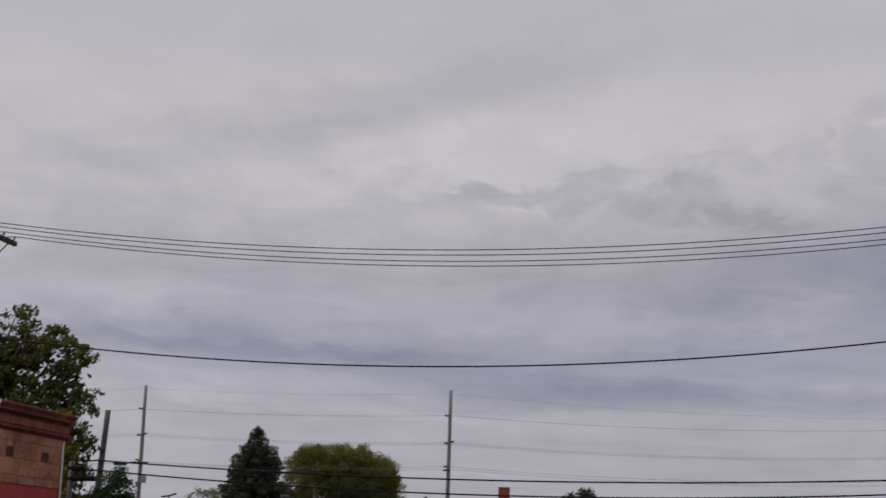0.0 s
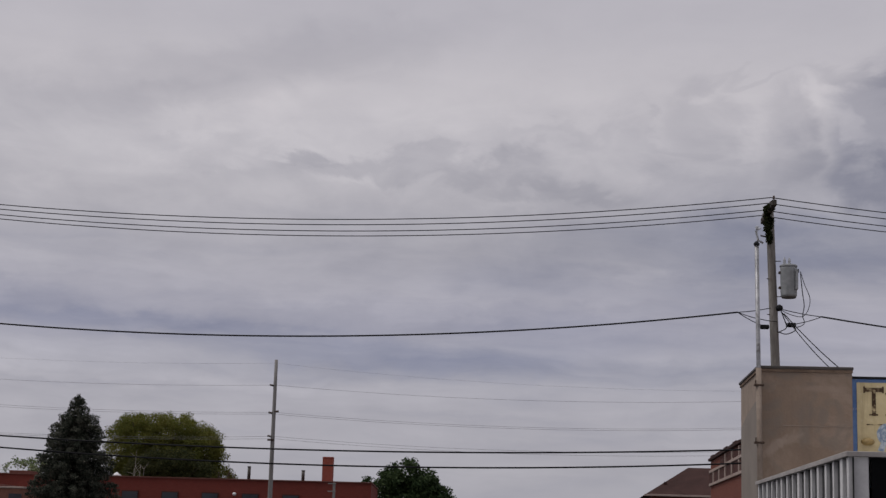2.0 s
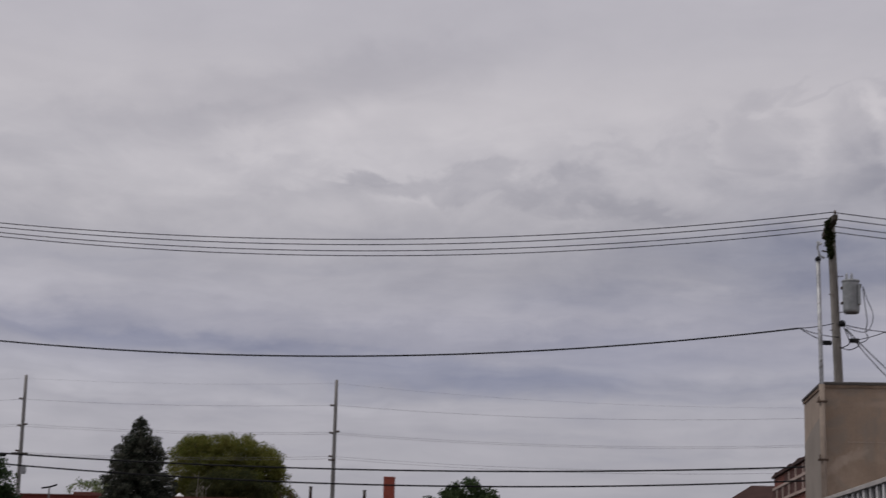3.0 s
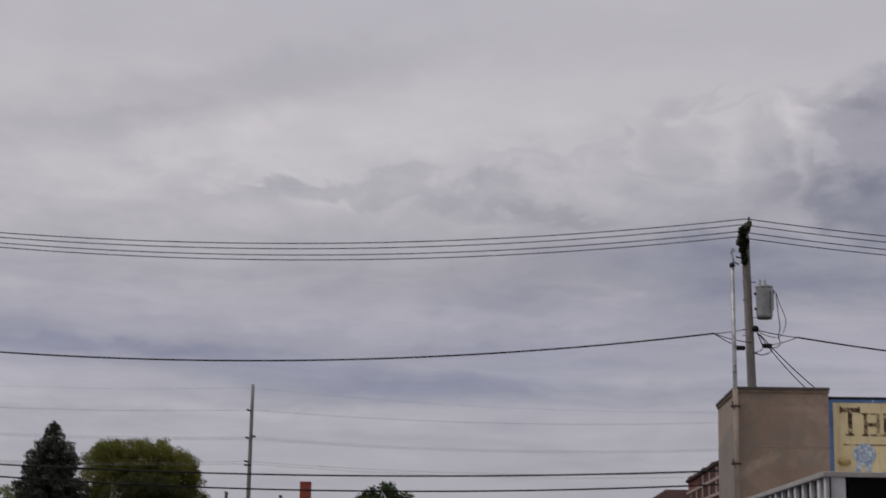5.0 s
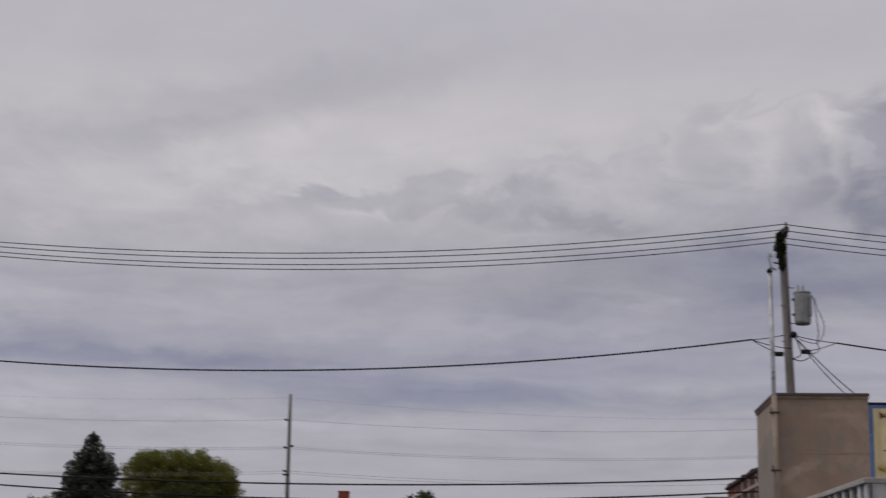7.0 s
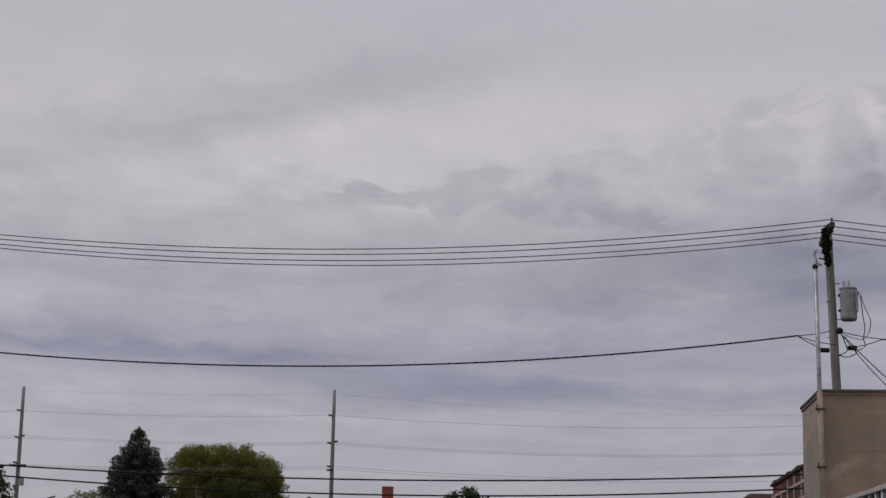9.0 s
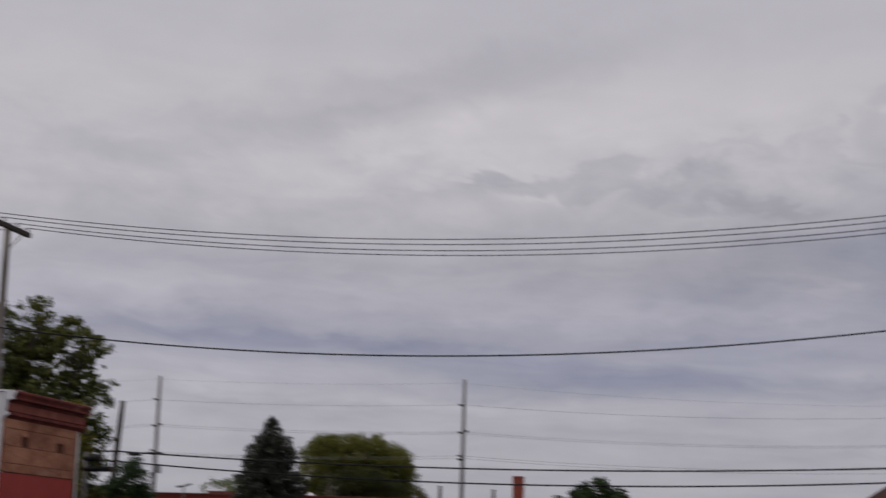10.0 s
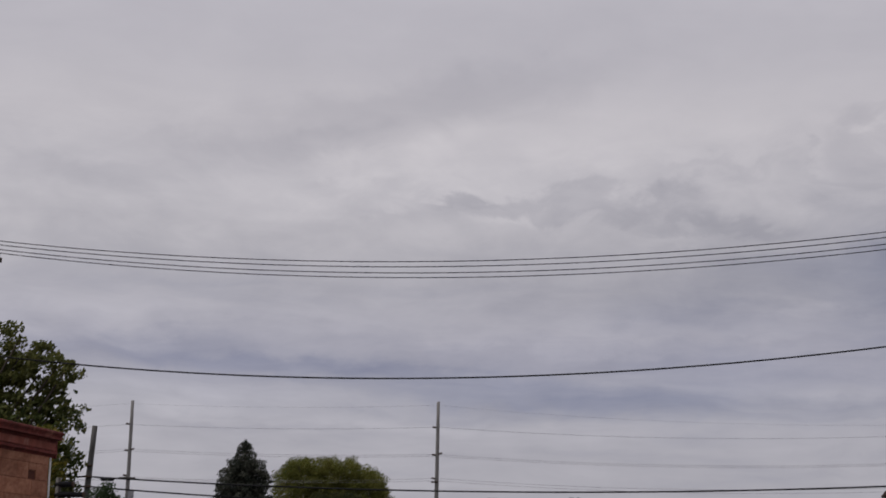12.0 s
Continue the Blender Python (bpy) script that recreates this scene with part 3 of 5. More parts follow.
def lettering(name, text, x, y, z, size, depth, material, parent, label="", space=1.0, shear=0.0, stretch=1.0, weight=0.006):
    """Raised letters in the built-in font on a wall that faces the street, each a part of its own."""
    def shape(body):
        cu = bpy.data.curves.new(name, "FONT")
        cu.body, cu.size, cu.extrude, cu.space_character, cu.shear, cu.offset = body, size, depth, space, shear, weight
        tmp = bpy.data.objects.new("tmp", cu)
        scene.collection.objects.link(tmp)
        me = bpy.data.meshes.new_from_object(tmp.evaluated_get(bpy.context.evaluated_depsgraph_get()))
        bpy.data.objects.remove(tmp)
        return me

    def reach(me):
        return max([v.co.x for v in me.vertices], default=0.0)

    for k, ch in enumerate(text):
        if ch == " ":
            continue
        one = shape(ch)
        shift = reach(shape(text[:k + 1])) - reach(one)
        bm = bmesh.new()
        bm.from_mesh(one)
        for v in bm.verts:
            v.co = Vector((x + (v.co.x + shift) * stretch, y - v.co.z, z + v.co.y))
        bmesh.ops.recalc_face_normals(bm, faces=bm.faces)
        part(name, bm, material, parent, label)


# ------------------------------------------------------------ ground
bm = bmesh.new()
bmesh.ops.create_grid(bm, x_segments=24, y_segments=24, size=2500)
tagged(part("ground", bm, M_GROUND), "flat dark asphalt ground between the buildings", "ground", kind="structure")

# ------------------------------------------------------------ trees
def foliage(name, centres, per, spread, leaf, material, parent, seed, flat=0.8, droop=0.0, gaps=()):
    """Many small folded leaves in loose clumps round the given centres, as one mesh."""
    rng = np.random.default_rng(seed)
    c = np.repeat(np.asarray(centres, float), per, axis=0)
    k = len(c)
    off = rng.normal(size=(k, 3))
    off /= np.linalg.norm(off, axis=1)[:, None]
    off *= (rng.random(k) ** 0.45)[:, None] * spread
    off[:, 2] *= flat
    p = c + off
    # the gaps in a crown through which the sky shows
    for gx, gz, gr in gaps:
        p = p[np.hypot(p[:, 0] - gx, p[:, 2] - gz) > gr]
    k = len(p)
    d = rng.normal(size=(k, 3))
    d[:, 2] -= droop
    d /= np.linalg.norm(d, axis=1)[:, None]
    s = np.cross(d, rng.normal(size=(k, 3)))
    s /= np.linalg.norm(s, axis=1)[:, None]
    up = np.cross(d, s)
    L = leaf * (0.6 + 0.8 * rng.random(k))[:, None]
    tip, back = p + d * L, p - d * L * 0.5
    lft, rgt = p + s * L * 0.42 + up * L * 0.15, p - s * L * 0.42 + up * L * 0.15
    verts = np.stack([back, lft, tip, rgt], 1).reshape(-1, 3) - np.array(base_of(parent))
    i = np.arange(k)[:, None] * 4
    faces = np.concatenate([i + [[0, 1, 2]], i + [[0, 2, 3]]], 0)
    me = bpy.data.meshes.new(name)
    me.from_pydata(verts.tolist(), [], faces.tolist())
    me.materials.append(material)
    ob = new(name, me)
    ob.parent = parent
    return ob


def limbs(root, fork, tips, r0, parent, seed):
    """A tapered trunk and limbs that reach towards some of the crown."""
    rng = random.Random(seed)
    root, fork = Vector(root), Vector(fork)
    mid = root.lerp(fork, 0.5) + Vector((rng.uniform(-0.15, 0.15), rng.uniform(-0.15, 0.15), 0))
    part("trunk", tube([root, mid, fork], [r0 * 1.25, r0, r0 * 0.8], 10), M_BARK, parent, smooth=True)
    for t in tips:
        t = Vector(t)
        m = fork.lerp(t, 0.5) + Vector((rng.uniform(-0.4, 0.4), rng.uniform(-0.4, 0.4), rng.uniform(-0.3, 0.5)))
        part("limb", tube([fork - Vector((0, 0, 0.3)), m, t], [r0 * 0.42, r0 * 0.22, r0 * 0.06], 6), M_BARK, parent, smooth=True)


def crown_points(lobes, n, seed, shell=0.55):
    """Clump centres inside and on a group of egg-shaped lobes."""
    rng = np.random.default_rng(seed)
    out = []
    vol = np.array([l[3] * l[4] * l[5] for l in lobes])
    for l, v in zip(lobes, vol / vol.sum()):
        k = max(3, int(n * v))
        d = rng.normal(size=(k, 3))
        d /= np.linalg.norm(d, axis=1)[:, None]
        r = shell + (1 - shell) * rng.random(k) ** 0.6
        out.append(np.array(l[:3]) + d * r[:, None] * np.array(l[3:6]))
    return np.concatenate(out)


def broad_tree(name, root, fork, lobes, n, per, spread, leaf, material, label, r0, seed, droop=0.0, shell=0.55, gaps=()):
    t = thing(name, root, label, "tree")
    pts = crown_points(lobes, n, seed, shell)
    rng = random.Random(seed)
    limbs(root, fork, [pts[rng.randrange(len(pts))] for _ in range(9)] + [l[:3] for l in lobes], r0, t, seed)
    foliage("crown", pts, per, spread, leaf, material, t, seed, droop=droop, gaps=gaps)
    return t


lobe_rng = random.Random(21)
lobes = [(-28.2, 52, 6.3, 2.6, 1.6, 2.2), (-25.6, 52, 6.2, 1.9, 1.6, 2.3), (-31.4, 52.4, 6.2, 2.0, 1.8, 2.4)]
for cx, cz, top in ((-32.8, 8.4, 1.0), (-31.2, 9.1, 1.1), (-29.6, 8.8, 1.1), (-28.4, 9.65, 1.0), (-27.4, 9.2, 1.1), (-26.6, 9.5, 0.7), (-26.0, 8.4, 0.9), (-24.9, 9.0, 0.95), (-24.0, 8.4, 0.95),
                    (-23.45, 6.8, 0.8), (-24.4, 6.8, 1.1), (-26.4, 7.0, 1.1), (-28.6, 7.4, 1.2), (-30.4, 7.2, 1.2), (-23.85, 5.4, 1.15), (-24.0, 3.9, 1.1), (-26.0, 3.8, 1.2), (-22.79, 8.46, 0.46), (-23.29, 8.60, 0.6), (-22.72, 6.61, 0.55), (-22.6, 5.63, 0.62), (-29.0, 10.0, 0.5), (-27.4, 10.15, 0.5), (-25.6, 10.0, 0.3), (-24.5, 9.65, 0.4),
                    (-29.9, 8.0, 1.2), (-28.9, 8.6, 0.9), (-25.6, 9.0, 0.8), (-25.7, 7.8, 1.0), (-24.2, 7.7, 0.9), (-23.5, 7.4, 0.8), (-27.9, 8.0, 1.0), (-23.4, 4.5, 0.8), (-23.3, 3.4, 0.8), (-24.6, 3.2, 1.0), (-24.3, 2.3, 1.0)):
    lobes.append((cx, 52 + lobe_rng.uniform(-0.9, 0.9), cz - 0.16, top * lobe_rng.uniform(0.85, 1.1), 1.2, top * lobe_rng.uniform(0.8, 1.15)))
gap_rng = random.Random(77)
crown_gaps = []
for _ in range(54):
    gx, gz = gap_rng.uniform(-33, -22.8), gap_rng.uniform(4.8, 8.8)
    crown_gaps += [(gx + gap_rng.gauss(0, 0.34), gz + gap_rng.gauss(0, 0.26), gap_rng.uniform(0.09, 0.19)) for _ in range(gap_rng.randint(1, 5))]
near_tree = broad_tree("tree", (-27.0, 52, 0), (-26.8, 52, 3.6), lobes,
                       2150, 24, 0.24, 0.120, M_LEAF_BIG, "broad-leaved dark green tree turning yellow, behind the low red building", 0.32, 5, shell=0.30, gaps=crown_gaps)
foliage("yellowing_bough", crown_points([(-22.95, 50.7, 4.6, 0.55, 0.8, 1.1), (-23.1, 50.7, 5.8, 0.5, 0.8, 0.7), (-23.4, 50.7, 3.4, 0.8, 0.8, 1.0)], 110, 6, 0.3), 40, 0.30, 0.11, M_LEAF_YELLOW, near_tree, 6)
broad_tree("tree", (-39.0, 150, 0), (-39.0, 150, 5.5),
           [(-41.6, 150, 9.3, 2.7, 3, 3.2), (-40.0, 150, 9.9, 2.6, 3, 2.7), (-37.6, 150, 9.9, 2.8, 3.2, 2.7), (-35.6, 150, 9.0, 2.5, 3, 2.9), (-33.7, 150, 7.2, 1.6, 2, 2.0), (-38.5, 151, 7.4, 5.4, 2.0, 3.2), (-35.6, 150.5, 6.2, 2.6, 2.0, 2.4), (-38.2, 150.5, 5.8, 2.4, 2.0, 2.2), (-40.8, 150.5, 6.2, 2.6, 2.0, 2.4), (-33.5, 148, 9.9, 1.2, 1.2, 1.1),
            (-43.2, 149, 10.4, 1.0, 1.2, 1.0), (-41.2, 147.6, 11.6, 1.1, 1.2, 0.9), (-38.9, 147.6, 11.6, 1.0, 1.2, 0.9), (-36.6, 147.6, 11.7, 1.2, 1.2, 0.95), (-34.6, 147.6, 10.4, 1.1, 1.2, 1.0), (-33.6, 148.5, 9.2, 0.9, 1.2, 0.9), (-32.6, 150, 6.7, 0.9, 1.2, 1.0)],
           1700, 92, 0.56, 0.10, M_LEAF_ROUND, "wide round olive-green tree behind the long brick building", 0.4, 8, droop=0.5, shell=0.6)
# extra dark crown, put in for the shade low on the olive tree
broad_tree("tree", (-37.2, 144.5, 0), (-37.2, 144.5, 3.6),
           [(-39.4, 144.6, 7.0, 1.5, 1.0, 1.3), (-37.6, 144.4, 7.6, 1.7, 1.0, 1.5), (-35.6, 144.6, 7.7, 1.6, 1.0, 1.4), (-33.9, 144.8, 6.8, 1.4, 1.0, 1.3), (-37.0, 144.6, 5.8, 4.2, 1.2, 1.5)],
           620, 60, 0.55, 0.10, M_LEAF_SHADE, "dark green crown added as the olive-green tree's shaded lower half", 0.25, 61, droop=0.4, shell=0.3)
broad_tree("tree", (-14.6, 145, 0), (-14.6, 145, 3.2),
           [(-15.0, 145, 7.3, 1.5, 1.6, 1.5), (-13.6, 145, 6.2, 1.6, 2.0, 1.7), (-16.4, 145, 6.3, 1.4, 2, 1.5), (-18.3, 145, 5.9, 1.1, 1.4, 1.0), (-12.2, 145, 5.0, 1.6, 2, 1.5), (-14.6, 145, 5.2, 2.4, 2, 1.8)],
           480, 46, 0.48, 0.17, M_LEAF_DARK, "dark green leafy tree behind the end of the brick building", 0.35, 12, shell=0.45)
broad_tree("small_tree", (-49.0, 140, 0), (-48.6, 140, 4.2),
           [(-49.0, 140, 6.4, 1.5, 1.4, 1.5), (-46.6, 140, 6.3, 1.6, 1.4, 1.6)],
           60, 30, 0.5, 0.16, M_LEAF_PALE, "small pale green tree showing over the brick building's roof", 0.15, 15)
broad_tree("small_tree", (-24.2, 59, 0), (-24.2, 59, 2.5),
           [(-24.2, 59, 4.1, 0.75, 0.8, 0.75), (-24.4, 59, 3.3, 1.1, 0.8, 0.9)],
           130, 36, 0.28, 0.085, M_LEAF_DARK, "small dark green bushy tree beside the leaning pole", 0.09, 19)


def spruce(at, height, slope, label, seed):
    """A spruce: whorls of drooping boughs that shorten towards the tip."""
    rng = random.Random(seed)
    t = thing("spruce_tree", at, label, "tree")
    x, y, _ = at
    part("trunk", tube([(x, y, 0), (x, y, height * 0.6), (x, y, height)], [0.24, 0.12, 0.015], 8), M_BARK, t, smooth=True)
    centres, ends, z = [], [], 1.2
    while z < height - 0.1:
        reach = min(slope * (height - z) ** 0.63, 0.80 * (height - z) + 0.04) * rng.uniform(0.88, 1.05)
        n = max(5, int(8 + reach * 4))
        a0 = rng.random() * 6.28
        for k in range(n):
            a = a0 + k * 6.283 / n + rng.uniform(-0.25, 0.25)
            r = reach * rng.uniform(0.62, 1.14)
            tip = Vector((x + math.cos(a) * r, y + math.sin(a) * r, z - 0.16 * r + 0.10 * r * r / max(reach, 0.3)))
            root = Vector((x, y, z))
            if z < height - 1.5:
                ends.append(tip)
            if k % 2 == 0:
                part("bough", tube([root, tip], [0.025, 0.006], 4), M_BARK, t)
            steps = max(2, int(r / 0.22))
            for s in range(1, steps + 1):
                p = root.lerp(tip, s / steps)
                if s / steps > 0.15:
                    centres.append((p.x + rng.uniform(-0.08, 0.08), p.y + rng.uniform(-0.08, 0.08), p.z + rng.uniform(-0.1, 0.08)))
        z += 0.22 + 0.045 * reach
    # tufts at the ends of the boughs, which stand out of the outline
    foliage("needle_tuft", ends, 40, 0.22, 0.085, M_NEEDLE, t, seed + 2, flat=0.7)
    low = [c for c in centres if c[2] < height - 1.3]
    foliage("needles", low, 28, 0.23, 0.085, M_NEEDLE, t, seed, flat=0.9)
    foliage("tip_needles", [c for c in centres if c[2] >= height - 1.3] + [(x, y, height - 0.10 - 0.06 * k) for k in range(14)], 24, 0.12, 0.075, M_NEEDLE, t, seed + 1, flat=1.3)
    return t


spruce((-29.95, 95, 0), 9.66, 0.90, "tall blue-green spruce standing in front of the brick building", 3)


def bare_shrub(at, height, spread, count, material, label, seed):
    """A thin shrub: several stems that fork into fine bare twigs."""
    rng = random.Random(seed)
    t = thing("bare_shrub", at, label, "shrub")
    x, y, _ = at
    for k in range(count):
        foot = Vector((x + rng.uniform(-0.3, 0.3) * spread, y, 0))
        head = Vector((x + rng.uniform(-1, 1) * spread, y + rng.uniform(-0.3, 0.3), height * rng.uniform(0.75, 1.0)))
        mid = foot.lerp(head, 0.55) + Vector((rng.uniform(-0.2, 0.2), 0, 0))
        bm = tube([foot, mid, head], [0.04, 0.03, 0.014], 5)
        for _ in range(5):
            a = mid.lerp(head, rng.uniform(0.2, 0.95))
            tube([a, a + Vector((rng.uniform(-0.6, 0.6), rng.uniform(-0.2, 0.2), rng.uniform(0.15, 0.7)))], [0.018, 0.008], 4, bm)
        part("stem", bm, material, t)
    return t


bare_shrub((-38.9, 141.5, 0), 9.1, 0.8, 4, M_TWIG_PALE, "pale bare-twigged shrub behind the brick building", 51)
bare_shrub((-30.6, 141.5, 0), 8.0, 0.9, 9, M_TWIG_BROWN, "reddish-brown bare shrub beside the round tree", 52)

# ------------------------------------------------------------ main pole line
WIRE_Y = (-1.10, -0.42, 0.42, 1.10)
XL, XR, LINE_Y = -20.5, 4.865, 40.0


def pole_shaft(x, y, z, r0, r1, parent, material, lean=(0, 0)):
    pts = [(x + lean[0] * (1 - k / 8), y + lean[1] * (1 - k / 8), z * k / 8) for k in range(9)]
    return part("pole_shaft", tube(pts, [r0 + (r1 - r0) * k / 8 for k in range(9)], 14), material, parent, smooth=True)


def crossarm(x, y, z, half, parent, brace=True):
    arm = part("crossarm", box(x - 0.06, x + 0.06, y - half, y + half, z - 0.07, z + 0.07, 0.012), M_ARM, parent, "dark weathered timber crossarm")
    for dy in WIRE_Y:
        part("insulator", turned((x, y + dy * half / 1.2, z + 0.07), [(0, 0.015), (0.04, 0.015), (0.045, 0.035), (0.07, 0.038), (0.08, 0.022), (0.10, 0.03), (0.12, 0.02), (0.125, 0.004)], 10), M_PORCELAIN, arm, "brown porcelain pin insulator", True)
    if brace:
        part("brace", tube([(x + 0.07, y + half * 0.55, z - 0.05), (x - 0.02, y - 0.02, z - 0.62)], 0.018, 6), M_RUST, parent, "flat iron arm brace")
    return arm


left_pole = thing("utility_pole", (XL, LINE_Y, 0), "grey weathered timber utility pole with a single crossarm", "utility pole", "poles of the near line")
pole_shaft(XL, LINE_Y, 10.20, 0.128, 0.090, left_pole, M_POLE_L, (0.10, 0))
crossarm(XL + 0.09, LINE_Y, 10.08, 1.15, left_pole)

right_pole = thing("utility_pole", (XR, LINE_Y, 0), "brown timber utility pole with a vine-grown top, behind the tan building", "utility pole", "poles of the near line")
pole_shaft(XR, LINE_Y, 10.06, 0.130, 0.098, right_pole, M_POLE, (0.28, 0))
crossarm(XR - 0.03, LINE_Y, 9.96, 1.20, right_pole, False)
vine_rng = random.Random(8)
vine_at = [(XR - 0.03 + vine_rng.uniform(-0.07, 0.06), LINE_Y - 0.10 + vine_rng.uniform(-0.12, 0.12), 10.06 - 0.018 * k) for k in range(30)]
vine_at += [(XR - 0.05 + 0.003 * k + vine_rng.uniform(-0.03, 0.03), LINE_Y - 0.13 + vine_rng.uniform(-0.03, 0.03), 9.52 - 0.026 * k) for k in range(14)]
vine_at += [(XR - 0.06 + vine_rng.uniform(-0.05, 0.05), LINE_Y - 0.2 - 0.085 * k, 9.98 + vine_rng.uniform(-0.06, 0.05)) for k in range(8)]
foliage("vine", vine_at, 62, 0.09, 0.038, M_VINE, right_pole, 31)
for k in range(5):
    z = 6.9 + k * 0.45
    part("step_bolt", tube([(XR - 0.09 if k % 2 else XR + 0.08, LINE_Y - 0.05, z), (XR - 0.02 if k % 2 else XR + 0.26, LINE_Y - 0.05, z)], 0.011, 6), M_RUST, right_pole)
# secondary rack and side cut-out on the pole
part("cutout_fuse", tube([(4.62, 39.86, 9.52), (4.50, 39.84, 9.44), (4.56, 39.84, 9.20), (4.68, 39.86, 9.14)], 0.028, 8), M_GREYPOR, right_pole, "grey porcelain fuse cut-out", True)
part("cutout_bracket", tube([(4.62, 39.86, 9.33), (4.85, 39.95, 9.30)], 0.02, 6), M_RUST, right_pole)
for x, z in ((4.70, 7.02), (5.36, 7.08)):
    part("splice_block", box(x - 0.11, x + 0.11, 39.80, 39.90, z - 0.055, z + 0.055, 0.02), M_CABLE, right_pole, "black cable clamp block")
part("cable_head", turned((5.06, 39.8, 7.42), [(0, 0.05), (0.06, 0.09), (0.12, 0.08), (0.16, 0.02)], 10), M_CABLE, right_pole, "black cable fitting")

tank = thing("transformer", (5.30, 39.85, 7.78), "light grey pole-mounted transformer tank bolted to the timber pole", "transformer")
TX, TY = 5.30, 39.85
part("tank", turned((TX, TY, 7.78), [(0, 0.18), (0.03, 0.198), (0.06, 0.203), (0.70, 0.207), (0.76, 0.207)], 24), M_TANK, tank, smooth=True)
part("lid", turned((TX, TY, 8.54), [(0, 0.222), (0.03, 0.222), (0.05, 0.195), (0.07, 0.08), (0.075, 0.0)], 24), M_TANK, tank, "grey clamped tank lid")
part("base_rim", turned((TX, TY, 7.755), [(0, 0.172), (0.02, 0.183), (0.04, 0.183)], 24), M_TANKRIM, tank, "darker grey bottom rim")
for dx, dz in ((-0.10, 0.0), (0.02, 0.02)):
    b = part("bushing", turned((TX + dx, TY - 0.02, 8.60), [(0, 0.028), (0.03, 0.040), (0.05, 0.028), (0.08, 0.040), (0.10, 0.028), (0.12, 0.034), (0.14, 0.018), (0.18, 0.010)], 10), M_GREYPOR, tank, "grey porcelain bushing", True)
part("hanger", box(5.05, 5.16, TY - 0.05, TY + 0.05, 8.36, 8.42, 0.01), M_RUST, tank)
part("hanger", box(5.05, 5.16, TY - 0.05, TY + 0.05, 7.98, 8.04, 0.01), M_RUST, tank)
part("lug", box(TX + 0.185, TX + 0.245, TY - 0.10, TY - 0.02, 8.38, 8.48, 0.01), M_CABLE, tank, "black side lug")
part("cooling_fin", box(TX + 0.145, TX + 0.21, TY - 0.20, TY - 0.05, 7.95, 8.45, 0.01), M_TANK, tank)

def run(name, pts, r, label, material=M_CABLE, category="cable", group="", sides=6):
    ob = part(name, tube(pts, r, sides), material, None, smooth=True)
    return tagged(ob, label, category, group)


def bend(points, n=10):
    """A smooth run through a few points."""
    P = [Vector(p) for p in points]
    P = [P[0] * 2 - P[1]] + P + [P[-1] * 2 - P[-2]]
    out = []
    for a, b, c, d in zip(P, P[1:], P[2:], P[3:]):
        for k in range(n):
            t = k / n
            out.append(0.5 * (2 * b + (c - a) * t + (2 * a - 5 * b + 4 * c - d) * t * t + (3 * b - a - 3 * c + d) * t ** 3))
    return out + [P[-2]]


for dy in WIRE_Y:
    y = LINE_Y + dy
    zl, zr = 10.28, 10.10
    pts = sagging((-46, y, 10.55), (XL + 0.1, y, zl), 0.25, 24)[:-1] + sagging((XL + 0.1, y, zl), (XR - 0.1, y, zr), 0.78, 60)[:-1] + sagging((XR - 0.1, y, zr), (30, y, 10.2), 0.92, 36)
    run("power_line", pts, 0.0125, "thin dark bare power line sagging between timber poles", M_WIRE, "wire", "wires of the near line", 5)

# the thick lower cable, with its forked ends at the pole
run("overhead_cable", sagging((-46, 39.88, 7.4), (XL - 0.05, 39.86, 7.29), 0.55, 24)[:-1] + sagging((XL - 0.05, 39.86, 7.29), (4.04, 39.86, 7.38), 0.775, 60), 0.022, "black twisted service cable sagging between the timber poles")
run("overhead_cable", sagging((6.10, 39.86, 7.30), (30, 39.86, 7.5), 1.0, 36), 0.021, "black twisted service cable running off past the pole")
for a, b, s in (((4.04, 39.86, 7.38), (4.86, 39.84, 7.50), 0.02), ((4.04, 39.86, 7.38), (4.70, 39.85, 7.04), 0.03), ((4.04, 39.86, 7.38), (5.0, 39.85, 7.16), 0.04),
                ((6.10, 39.86, 7.30), (5.08, 39.84, 7.48), 0.02), ((6.10, 39.86, 7.30), (5.42, 39.85, 7.10), 0.02)):
    run("cable_tail", sagging(a, b, s, 12), 0.011, "thin cable tail tied to the pole", M_CABLE, "cable", "cable tails at the pole")
run("jumper_lead", bend([(5.58, 39.78, 8.42), (5.67, 39.75, 8.10), (5.80, 39.74, 7.74), (5.75, 39.74, 7.44), (5.60, 39.75, 7.28), (5.30, 39.78, 7.34), (5.08, 39.8, 7.46)]), 0.009, "grey looping transformer lead", M_WIRE, "cable", "transformer leads")
run("jumper_lead", bend([(5.58, 39.76, 8.36), (5.62, 39.75, 7.90), (5.66, 39.75, 7.55), (5.62, 39.75, 7.30), (5.66, 39.76, 7.12), (5.48, 39.76, 7.02), (5.20, 39.78, 7.12)]), 0.011, "grey looping transformer lead", M_WIRE, "cable", "transformer leads")
run("jumper_lead", bend([(5.08, 39.78, 7.46), (5.16, 39.76, 7.24), (5.22, 39.76, 7.00), (5.02, 39.76, 6.88)]), 0.013, "dark looping transformer lead", M_CABLE, "cable", "transformer leads")
run("jumper_lead", bend([(5.0, 39.78, 6.90), (5.22, 39.76, 6.84), (5.44, 39.76, 6.94), (5.40, 39.78, 7.06)]), 0.013, "dark looping transformer lead", M_CABLE, "cable", "transformer leads")
